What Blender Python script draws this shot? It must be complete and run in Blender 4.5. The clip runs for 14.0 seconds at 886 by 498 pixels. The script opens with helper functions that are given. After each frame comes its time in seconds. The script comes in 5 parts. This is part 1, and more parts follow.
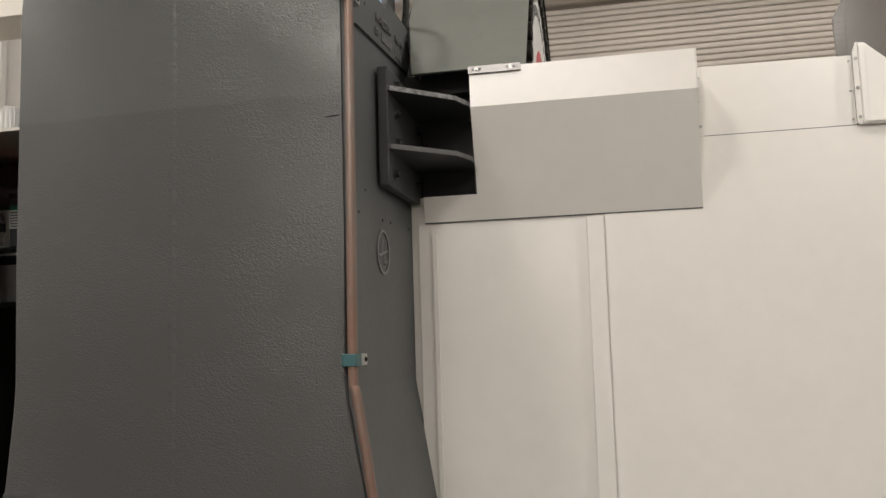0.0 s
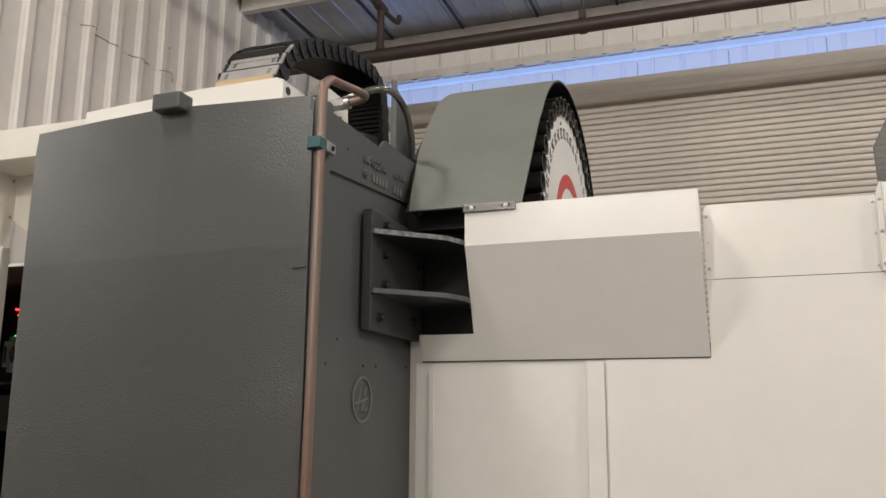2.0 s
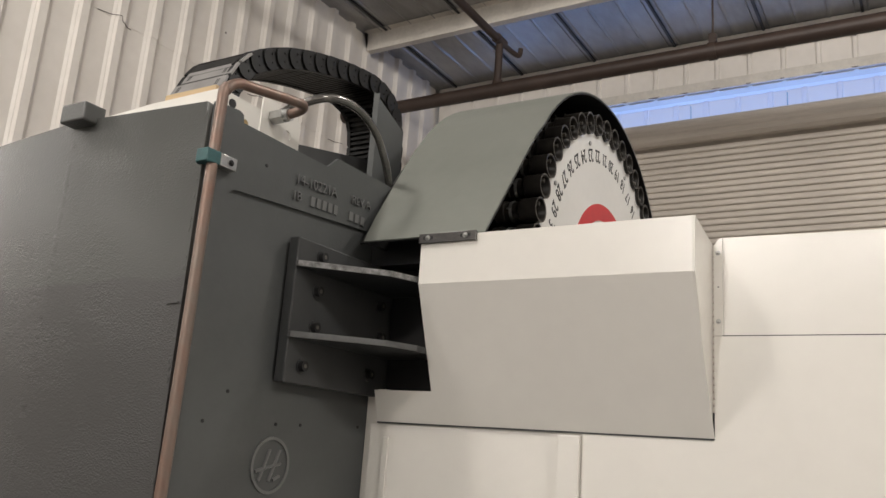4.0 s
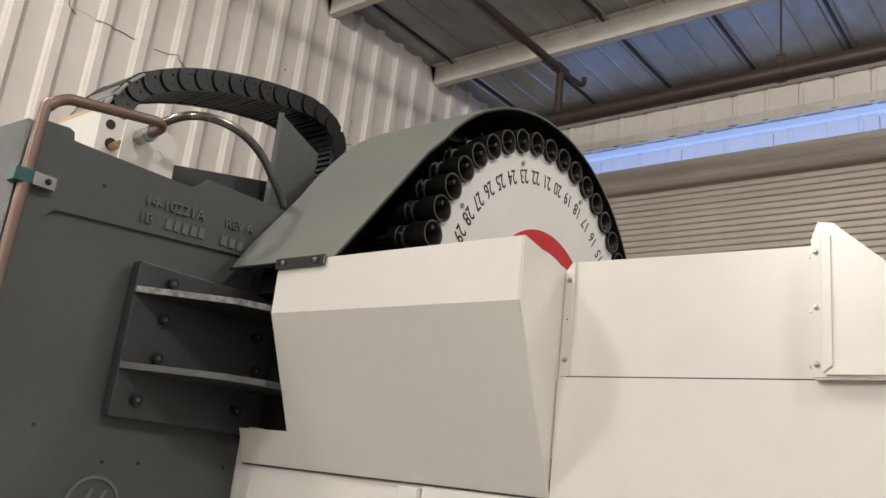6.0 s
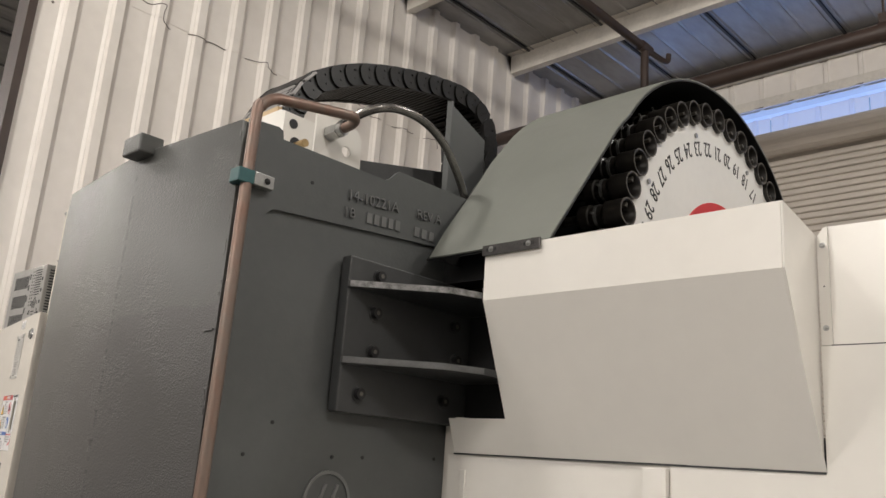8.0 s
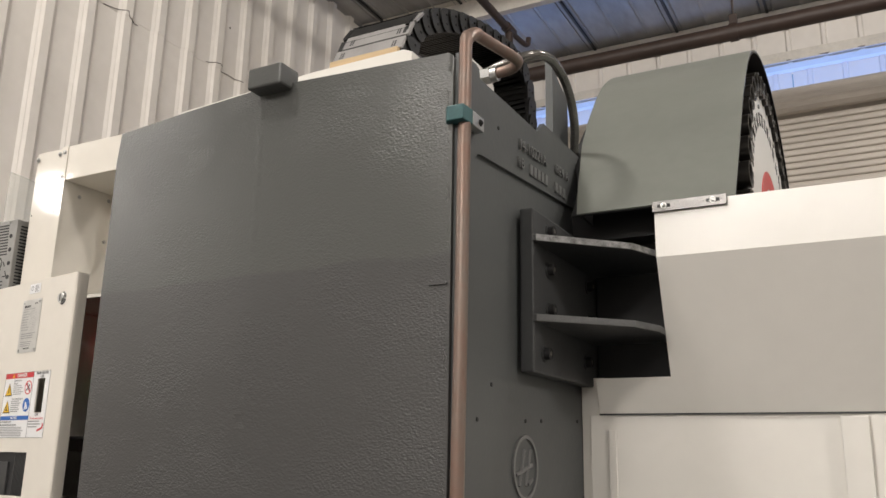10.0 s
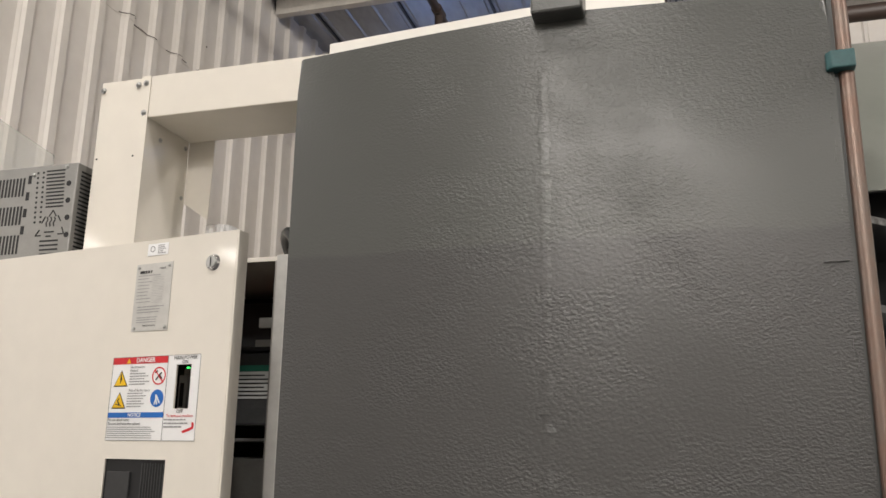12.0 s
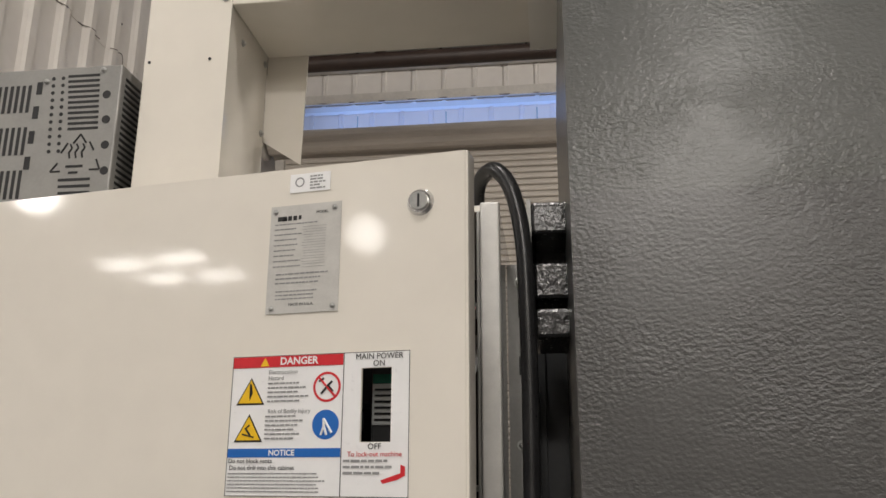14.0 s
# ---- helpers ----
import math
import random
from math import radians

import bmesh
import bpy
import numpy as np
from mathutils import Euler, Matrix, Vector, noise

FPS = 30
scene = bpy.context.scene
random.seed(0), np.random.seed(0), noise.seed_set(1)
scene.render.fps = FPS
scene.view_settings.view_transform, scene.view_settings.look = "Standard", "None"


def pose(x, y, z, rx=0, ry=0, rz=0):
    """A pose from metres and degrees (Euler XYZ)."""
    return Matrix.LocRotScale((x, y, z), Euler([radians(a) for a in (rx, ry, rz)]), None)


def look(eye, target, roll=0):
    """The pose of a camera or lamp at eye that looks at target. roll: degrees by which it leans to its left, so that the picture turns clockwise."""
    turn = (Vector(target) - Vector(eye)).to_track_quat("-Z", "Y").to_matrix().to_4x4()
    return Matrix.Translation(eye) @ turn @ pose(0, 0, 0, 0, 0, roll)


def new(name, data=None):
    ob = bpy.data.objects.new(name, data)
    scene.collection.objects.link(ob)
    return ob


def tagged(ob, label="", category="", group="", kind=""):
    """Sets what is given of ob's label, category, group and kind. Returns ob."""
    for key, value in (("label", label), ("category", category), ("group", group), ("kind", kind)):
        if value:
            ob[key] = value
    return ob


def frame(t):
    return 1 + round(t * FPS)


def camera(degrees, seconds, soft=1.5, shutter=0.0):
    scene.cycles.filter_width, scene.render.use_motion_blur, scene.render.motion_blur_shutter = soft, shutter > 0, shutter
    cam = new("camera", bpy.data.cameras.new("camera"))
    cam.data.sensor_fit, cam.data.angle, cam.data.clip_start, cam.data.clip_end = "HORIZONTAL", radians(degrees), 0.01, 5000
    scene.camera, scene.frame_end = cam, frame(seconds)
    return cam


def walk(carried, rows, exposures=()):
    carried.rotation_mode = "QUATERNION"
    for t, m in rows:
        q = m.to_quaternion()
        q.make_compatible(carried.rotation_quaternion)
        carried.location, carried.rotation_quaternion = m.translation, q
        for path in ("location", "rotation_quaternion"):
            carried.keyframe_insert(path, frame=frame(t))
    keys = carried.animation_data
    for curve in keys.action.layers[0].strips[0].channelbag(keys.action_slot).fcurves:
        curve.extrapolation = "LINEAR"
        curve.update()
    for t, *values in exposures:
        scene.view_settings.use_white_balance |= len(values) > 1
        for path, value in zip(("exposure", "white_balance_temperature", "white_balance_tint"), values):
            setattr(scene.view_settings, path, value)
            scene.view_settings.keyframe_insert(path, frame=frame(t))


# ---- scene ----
cam = camera(56.4, 14.0)
METRES, EYE, TILT, LEAN, TURN = 4.2, 1.5, 0.0, 0.0, 11.3
ROWS = [
    (0.0, 0.0, 0.0, 0.0, 0.19, 5.96, 1.78),
    (0.5, 0.0041, -0.004, 0.0123, 0.91, 7.94, 1.55),
    (1.0, 0.0269, -0.0007, 0.024, 2.55, 9.25, 1.16),
    (1.5, 0.0561, 0.0049, 0.0341, 5.38, 10.37, 0.57),
    (2.0, 0.0756, 0.0142, 0.0406, 8.02, 11.29, -0.29),
    (2.5, 0.0958, 0.0371, 0.0469, 10.87, 12.11, -1.36),
    (5.0, 0.2201, 0.1711, 0.0669, 23.4, 14.89, -5.3),
    (5.5, 0.2439, 0.1879, 0.0713, 25.05, 15.43, -5.84),
    (6.0, 0.2664, 0.2072, 0.0753, 26.89, 15.66, -6.27),
    (6.5, 0.2726, 0.215, 0.0777, 29.23, 15.62, -6.43),
    (7.0, 0.2655, 0.2144, 0.076, 31.6, 15.35, -6.06),
    (7.5, 0.2428, 0.2032, 0.0709, 32.46, 15.07, -5.04),
    (8.0, 0.2034, 0.1807, 0.0658, 31.8, 14.82, -3.94),
    (10.5, -0.0096, 0.1316, 0.0515, 12.69, 13.55, -0.83),
    (11.0, -0.0526, 0.1388, 0.0523, 9.44, 12.97, -0.74),
    (11.5, -0.0971, 0.1489, 0.0532, 6.22, 13.05, -0.63),
    (12.0, -0.1511, 0.1579, 0.0552, 4.84, 13.77, -0.8),
    (12.5, -0.1944, 0.1731, 0.0557, 3.52, 14.47, -0.71),
    (13.0, -0.2238, 0.2051, 0.0566, 1.71, 15.16, -0.65),
    (13.5, -0.2498, 0.2415, 0.0562, -0.9, 15.42, -0.45),
    (14.0, -0.2764, 0.2767, 0.0619, -3.97, 15.49, -0.18),
]
walk(cam, [(t, pose(0, 0, EYE, TILT, LEAN, TURN) @ pose(METRES * x, METRES * y, METRES * z, 90 + pitch, roll, yaw)) for t, x, y, z, yaw, pitch, roll in ROWS],
     exposures=[(0.0, -0.06), (2.5, 0.0), (8.0, 0.05), (10.5, 0.12), (11.5, 0.10), (12.5, -0.02), (14.0, -0.24)])

# ---- world and light ----
world = bpy.data.worlds.new("sky")
scene.world = world
world.use_nodes = True
wn = world.node_tree
sky = wn.nodes.new("ShaderNodeTexSky")
sky.sky_type, sky.sun_disc = "NISHITA", False
sky.sun_elevation, sky.sun_rotation = radians(50), radians(200)
wn.nodes["Background"].inputs["Strength"].default_value = 0.15
wn.links.new(sky.outputs[0], wn.nodes["Background"].inputs["Color"])


def area_lamp(x, y, z, w, h, watts, colour, aim=None):
    data = bpy.data.lights.new("flat_lamp_light", "AREA")
    data.shape, data.size, data.size_y, data.energy, data.color = "RECTANGLE", w, h, watts, colour
    ob = new("flat_lamp_light", data)
    ob.matrix_world = pose(x, y, z) if aim is None else look((x, y, z), aim)
    return ob


WARM = (1.0, 0.945, 0.89)


def globe_lamp(x, y, z, watts, radius=0.28):
    data = bpy.data.lights.new("high_bay_and_fill_light", "POINT")
    data.energy, data.color, data.shadow_soft_size = watts, WARM, radius
    new("high_bay_and_fill_light", data).location = (x, y, z)


# high-bay lamps over the aisles
# those at x -14.7, -10.4, -6.1, 1.8 and 2.8 are added to brighten
for lx, ly, lw in ((-1.8, -0.1, 285), (3.7, 0.5, 330), (-6.1, -0.1, 150), (1.8, 4.2, 185), (-1.3, -5.7, 470), (2.8, -6.0, 215),
                   (-10.4, -0.1, 110), (-10.4, -4.3, 110), (-14.7, -0.1, 110), (-14.7, -4.3, 110),
                   (-7.6, -7.9, 45), (-2.3, -9.8, 225), (-0.1, -8.6, 225), (4.3, -10.6, 165)):
    globe_lamp(lx, ly, 5.35, lw)
# a cluster of flat lamps at the far end of the hall
for lx, ly in ((-12.6, -7.8), (-11.4, -7.9), (-12.7, -8.9), (-11.6, -9.2)):
    area_lamp(lx, ly, 5.4, 0.95, 0.5, 32, WARM)

# ---- materials ----


def material(name, base, rough=0.5, metal=0.0, vary=0.12, scale=6.0, bump=0.0, bump_scale=200.0, bump2=0.0, bump2_scale=20.0,
             second=None, stretch=(1, 1, 1), emit=0.0, coat=0.0, patchy=False, rough_vary=0.07, specular=0.5):
    """A node material: base colour varied at two scales, roughness varied, relief at one or two scales."""
    m = bpy.data.materials.new(name)
    m.use_nodes = True
    nt = m.node_tree
    b = nt.nodes["Principled BSDF"]
    co = nt.nodes.new("ShaderNodeTexCoord")
    mp = nt.nodes.new("ShaderNodeMapping")
    mp.inputs["Scale"].default_value = stretch
    nt.links.new(co.outputs["Object"], mp.inputs["Vector"])

    def noise_tex(sc, detail):
        n = nt.nodes.new("ShaderNodeTexNoise")
        n.inputs["Scale"].default_value, n.inputs["Detail"].default_value = sc, detail
        nt.links.new(mp.outputs[0], n.inputs["Vector"])
        return n
    n1, n2 = noise_tex(scale, 4), noise_tex(scale * 9, 3)
    mixn = nt.nodes.new("ShaderNodeMath")
    mixn.operation = "MULTIPLY_ADD"
    mixn.inputs[1].default_value = 0.35
    nt.links.new(n2.outputs["Fac"], mixn.inputs[0])
    half = nt.nodes.new("ShaderNodeMath")
    half.operation = "MULTIPLY"
    half.inputs[1].default_value = 0.65
    nt.links.new(n1.outputs["Fac"], half.inputs[0])
    nt.links.new(half.outputs[0], mixn.inputs[2])
    ramp = nt.nodes.new("ShaderNodeValToRGB")
    other = second or tuple(c * (1 - vary * 2) for c in base)
    lo, hi = ramp.color_ramp.elements
    lo.position, hi.position = 0.36, 0.64
    lo.color, hi.color = (*other, 1), (*base, 1)
    nt.links.new(mixn.outputs[0], ramp.inputs[0])
    nt.links.new(ramp.outputs[0], b.inputs["Base Color"])
    mr = nt.nodes.new("ShaderNodeMapRange")
    mr.inputs["To Min"].default_value, mr.inputs["To Max"].default_value = max(0.02, rough - rough_vary), min(1, rough + rough_vary)
    nt.links.new(n2.outputs["Fac"], mr.inputs["Value"])
    nt.links.new(mr.outputs[0], b.inputs["Roughness"])
    b.inputs["Metallic"].default_value = metal
    b.inputs["Specular IOR Level"].default_value = specular
    b.inputs["Coat Weight"].default_value = coat
    last = None
    for amount, sc in ((bump2, bump2_scale), (bump, bump_scale)):
        if amount:
            bn = nt.nodes.new("ShaderNodeBump")
            bn.inputs["Strength"].default_value, bn.inputs["Distance"].default_value = 1.0, amount
            nt.links.new(noise_tex(sc, 2).outputs["Fac"], bn.inputs["Height"])
            if patchy:
                pm = nt.nodes.new("ShaderNodeMapRange")
                pm.inputs["From Min"].default_value, pm.inputs["From Max"].default_value = 0.38, 0.62
                pm.inputs["To Min"].default_value, pm.inputs["To Max"].default_value = 0.3, 1.0
                nt.links.new(noise_tex(7.0, 3).outputs["Fac"], pm.inputs["Value"])
                nt.links.new(pm.outputs[0], bn.inputs["Strength"])
            if last:
                nt.links.new(last.outputs[0], bn.inputs["Normal"])
            last = bn
    if last:
        nt.links.new(last.outputs[0], b.inputs["Normal"])
    if emit:
        b.inputs["Emission Color"].default_value, b.inputs["Emission Strength"].default_value = (*base, 1), emit
    return m


CAST = material("cast_iron_grey_paint", (0.070, 0.069, 0.068), 0.31, vary=0.03, scale=3, bump=0.0013, bump_scale=200, bump2=0.0005, bump2_scale=40, stretch=(1, 1, 1.5), patchy=True, rough_vary=0.03)


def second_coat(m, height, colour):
    """A lighter colour above a wavering line at that height."""
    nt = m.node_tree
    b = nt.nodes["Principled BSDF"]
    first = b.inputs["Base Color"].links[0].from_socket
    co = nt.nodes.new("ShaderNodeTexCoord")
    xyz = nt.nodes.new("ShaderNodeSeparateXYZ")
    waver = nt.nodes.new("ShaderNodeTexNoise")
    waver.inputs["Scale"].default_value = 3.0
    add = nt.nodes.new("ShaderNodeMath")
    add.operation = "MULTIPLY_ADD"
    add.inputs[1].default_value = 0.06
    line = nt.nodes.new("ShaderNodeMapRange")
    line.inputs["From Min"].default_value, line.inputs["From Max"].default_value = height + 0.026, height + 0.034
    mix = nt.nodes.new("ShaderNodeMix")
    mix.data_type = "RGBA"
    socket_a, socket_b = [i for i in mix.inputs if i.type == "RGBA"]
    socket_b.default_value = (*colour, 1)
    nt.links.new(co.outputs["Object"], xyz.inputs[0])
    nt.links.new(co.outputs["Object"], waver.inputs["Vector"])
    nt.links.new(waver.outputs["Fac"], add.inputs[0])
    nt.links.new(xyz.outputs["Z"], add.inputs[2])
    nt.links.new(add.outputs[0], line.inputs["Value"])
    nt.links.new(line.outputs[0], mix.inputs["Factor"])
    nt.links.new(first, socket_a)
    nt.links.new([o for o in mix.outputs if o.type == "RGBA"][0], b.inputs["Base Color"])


# casting is slightly lighter and greener above this height
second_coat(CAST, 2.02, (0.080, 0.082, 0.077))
CAST_FRONT = material("smooth_grey_paint", (0.082, 0.087, 0.086), 0.5, vary=0.08, scale=5, bump=0.0003, bump_scale=120)
CAST_MARK = material("raised_casting_paint", (0.15, 0.152, 0.15), 0.32, vary=0.08, scale=30)
BRACKET_PAINT = material("bracket_dark_grey_paint", (0.050, 0.052, 0.053), 0.5, vary=0.1, scale=9, bump=0.0002, bump_scale=160)
STEEL_BLACK = material("blackened_steel_paint", (0.045, 0.046, 0.047), 0.45, vary=0.15, scale=12, bump=0.0003, bump_scale=250)
RIB_EDGE = material("bright_cut_steel_edge", (0.36, 0.36, 0.36), 0.35, 0.5, vary=0.4, scale=60, second=(0.09, 0.09, 0.09))
RIB_DULL = material("worn_painted_edge", (0.13, 0.132, 0.132), 0.4, vary=0.2, scale=40)
ENCLOSURE = material("enclosure_white_paint", (0.80, 0.775, 0.72), 0.23, vary=0.025, scale=2.5, bump=0.00006, bump_scale=500)
CABINET = material("cabinet_white_paint", (0.77, 0.73, 0.655), 0.065, vary=0.03, scale=3, rough_vary=0.015)
WALL = material("painted_wall_sheet", (0.74, 0.70, 0.65), 0.45, vary=0.05, scale=1.2, second=(0.66, 0.62, 0.57), bump2=0.0015, bump2_scale=3)
FLOOR = material("concrete_floor", (0.14, 0.136, 0.136), 0.6, vary=0.15, scale=1.5, bump=0.0005, bump_scale=80)
FOIL = material("foil_faced_insulation", (0.36, 0.355, 0.35), 0.38, 0.7, vary=0.2, scale=1.5, bump=0.003, bump_scale=16, bump2=0.02, bump2_scale=3.5, stretch=(1, 0.3, 1))
DULL_BROWN = material("dull_brown", (0.20, 0.17, 0.15), 0.7, vary=0.2, scale=20)
FOIL_SEAM = material("dark_insulation_seam", (0.035, 0.035, 0.038), 0.6)
PURLIN = material("painted_purlin", (0.66, 0.62, 0.56), 0.5, vary=0.1, scale=4)
HOOD = material("hood_green_grey_paint", (0.190, 0.198, 0.176), 0.38, vary=0.07, scale=4, bump=0.0002, bump_scale=60, bump2=0.002, bump2_scale=6)
STRIP_METAL = material("dark_metal_strip", (0.16, 0.155, 0.15), 0.3, 0.75, vary=0.15, scale=40)
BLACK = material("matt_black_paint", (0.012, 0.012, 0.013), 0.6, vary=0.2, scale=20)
ARM_BLACK = material("glossy_black_casting_paint", (0.013, 0.013, 0.0135), 0.25, vary=0.15, scale=20, bump=0.0012, bump_scale=120)
PLASTIC = material("black_chain_plastic", (0.009, 0.0088, 0.0085), 0.42, vary=0.2, scale=30, bump=0.0002, bump_scale=300, specular=0.3)
CHAIN_GREY = material("grey_end_plate", (0.30, 0.29, 0.28), 0.4, 0.4, vary=0.1, scale=20)
COPPER = material("tarnished_copper", (0.23, 0.135, 0.10), 0.42, 0.5, vary=0.2, scale=9, second=(0.21, 0.17, 0.145), stretch=(1, 1, 0.5))
ZINC = material("zinc_plated_steel", (0.50, 0.50, 0.485), 0.36, 0.9, vary=0.12, scale=50)
CHROME = material("chrome", (0.75, 0.75, 0.75), 0.12, 1.0, vary=0.03, scale=30)
TEAL = material("teal_painted_clamp", (0.035, 0.115, 0.12), 0.45, vary=0.15, scale=40)
RUBBER = material("black_rubber_hose", (0.025, 0.025, 0.026), 0.3, vary=0.2, scale=30)
HOSE = material("shiny_hose_cover", (0.26, 0.25, 0.235), 0.22, 0.75, vary=0.25, scale=30)
BRASS = material("brass_fitting", (0.45, 0.32, 0.16), 0.35, 0.8, vary=0.1, scale=40)
DISC = material("carousel_disc_white", (0.82, 0.815, 0.78), 0.4, vary=0.03, scale=4)
RED = material("red_vinyl", (0.62, 0.02, 0.03), 0.35, vary=0.05, scale=20)
BLUE = material("blue_ink", (0.01, 0.13, 0.48), 0.4, vary=0.04, scale=30)
YELLOW = material("yellow_ink", (0.85, 0.52, 0.01), 0.4, vary=0.04, scale=30)
INK = material("black_ink", (0.012, 0.012, 0.013), 0.45, vary=0.05, scale=50)
GREY_INK = material("grey_small_print", (0.30, 0.30, 0.30), 0.5, vary=0.1, scale=60)
STICKER = material("white_vinyl", (0.84, 0.84, 0.84), 0.3, vary=0.02, scale=20)
PLATE = material("engraved_aluminium", (0.56, 0.55, 0.52), 0.4, 0.15, vary=0.06, scale=60)
POT = material("dark_tool_pot", (0.024, 0.021, 0.018), 0.36, 0.1, vary=0.25, scale=40)
POT_RIM = material("worn_pot_rim", (0.20, 0.185, 0.16), 0.38, 0.55, vary=0.3, scale=60)
BROWN_PIPE = material("brown_painted_pipe", (0.042, 0.026, 0.020), 0.5, vary=0.15, scale=8)
SLAT = material("roller_slat_paint", (0.58, 0.525, 0.46), 0.5, vary=0.1, scale=3, stretch=(0.4, 1, 6))
SLAT_DARK = material("slat_joint_dirt", (0.16, 0.14, 0.12), 0.7, vary=0.3, scale=3, second=(0.35, 0.31, 0.27), stretch=(1, 1, 1))
VENT_STEEL = material("bare_galvanised_steel", (0.30, 0.295, 0.28), 0.45, 0.3, vary=0.08, scale=25)
WOOD = material("raw_wood_strip", (0.62, 0.45, 0.25), 0.6, vary=0.1, scale=20, stretch=(0.1, 1, 1))
PALE_BOX = material("pale_switchgear_plastic", (0.55, 0.56, 0.55), 0.4, vary=0.06, scale=30)
LED_RED = material("red_indicator", (1.0, 0.03, 0.03), 0.4, emit=4.0)
LED_GREEN = material("green_indicator", (0.05, 1.0, 0.15), 0.4, emit=3.0)
GREEN_LABEL = material("green_label", (0.02, 0.18, 0.12), 0.5)


def clear_material(name, colour, rough=0.05, translucent=0.0):
    m = bpy.data.materials.new(name)
    m.use_nodes = True
    nt = m.node_tree
    b = nt.nodes["Principled BSDF"]
    out = nt.nodes["Material Output"]
    tr = nt.nodes.new("ShaderNodeBsdfTranslucent" if translucent else "ShaderNodeBsdfTransparent")
    tr.inputs["Color"].default_value = (*colour, 1)
    b.inputs["Base Color"].default_value = (*colour, 1)
    b.inputs["Roughness"].default_value = rough
    mix = nt.nodes.new("ShaderNodeMixShader")
    mix.inputs[0].default_value = 0.25
    nt.links.new(tr.outputs[0], mix.inputs[1])
    nt.links.new(b.outputs[0], mix.inputs[2])
    nt.links.new(mix.outputs[0], out.inputs["Surface"])
    return m


LIGHT_PANEL = clear_material("translucent_light_panel", (0.70, 0.73, 0.82), 0.5, 1.0)
PLEXI = clear_material("clear_acrylic", (0.90, 0.90, 0.88), 0.1)
SMOKED = clear_material("smoked_acrylic", (0.42, 0.41, 0.39), 0.15)

# ---- building blocks ----


def mesh_of(bm, name, mat, smooth=False):
    bmesh.ops.recalc_face_normals(bm, faces=bm.faces)
    me = bpy.data.meshes.new(name)
    bm.to_mesh(me)
    bm.free()
    me.materials.append(mat)
    if smooth:
        me.shade_smooth()
        me.set_sharp_from_angle(angle=radians(35))
    return me


def part(name, bm, mat, parent, label="", smooth=False):
    """One mesh under a thing (an Empty) or under a part; bm is in world metres."""
    ob = new(name, mesh_of(bm, name, mat, smooth))
    if parent is not None:
        ob.parent = parent
        if parent.type == "EMPTY":
            ob.matrix_parent_inverse = Matrix.Translation(-Vector(parent.location))
    return tagged(ob, label)


def thing(name, at, label, category, group="", kind=""):
    e = new(name)
    e.empty_display_size = 0.05
    e.location = at
    return tagged(e, label, category, group, kind)


def box(x0, x1, y0, y1, z0, z1, bevel=0.0, bm=None):
    bm = bm or bmesh.new()
    made = bmesh.ops.create_cube(bm, size=1)["verts"]
    for v in made:
        v.co = Vector(((x0 + x1) / 2 + v.co.x * (x1 - x0), (y0 + y1) / 2 + v.co.y * (y1 - y0), (z0 + z1) / 2 + v.co.z * (z1 - z0)))
    if bevel:
        edges = list({e for v in made for e in v.link_edges})
        bmesh.ops.bevel(bm, geom=edges, offset=bevel, segments=2, affect="EDGES", profile=0.5)
    return bm


def prism(poly, axis, a, b, bm=None, bevel=0.0):
    """A polygon in the two other axes (in order x, y, z), drawn out along axis from a to b."""
    bm = bm or bmesh.new()

    def at(p, d):
        return {"x": (d, p[0], p[1]), "y": (p[0], d, p[1]), "z": (p[0], p[1], d)}[axis]
    lo = [bm.verts.new(at(p, a)) for p in poly]
    hi = [bm.verts.new(at(p, b)) for p in poly]
    n = len(poly)
    faces = [bm.faces.new(lo), bm.faces.new(hi[::-1])]
    faces += [bm.faces.new((lo[i], hi[i], hi[(i + 1) % n], lo[(i + 1) % n])) for i in range(n)]
    if bevel:
        bmesh.ops.bevel(bm, geom=list({e for f in faces for e in f.edges}), offset=bevel, segments=2, affect="EDGES", profile=0.5)
    return bm


def rod(p, q, r, seg=16, r2=None, bm=None):
    bm = bm or bmesh.new()
    p, q = Vector(p), Vector(q)
    m = Matrix.Translation((p + q) / 2) @ (q - p).to_track_quat("Z", "Y").to_matrix().to_4x4()
    bmesh.ops.create_cone(bm, cap_ends=True, segments=seg, radius1=r, radius2=r if r2 is None else r2, depth=(q - p).length, matrix=m)
    return bm


def smooth_path(points, steps=8):
    """Catmull-Rom through the points."""
    pts = [Vector(p) for p in points]
    pts = [pts[0] * 2 - pts[1]] + pts + [pts[-1] * 2 - pts[-2]]
    out = []
    for i in range(1, len(pts) - 2):
        a, b, c, d = pts[i - 1:i + 3]
        for k in range(steps):
            t = k / steps
            out.append(0.5 * ((2 * b) + (c - a) * t + (2 * a - 5 * b + 4 * c - d) * t * t + (3 * b - a - 3 * c + d) * t ** 3))
    return out + [pts[-2]]


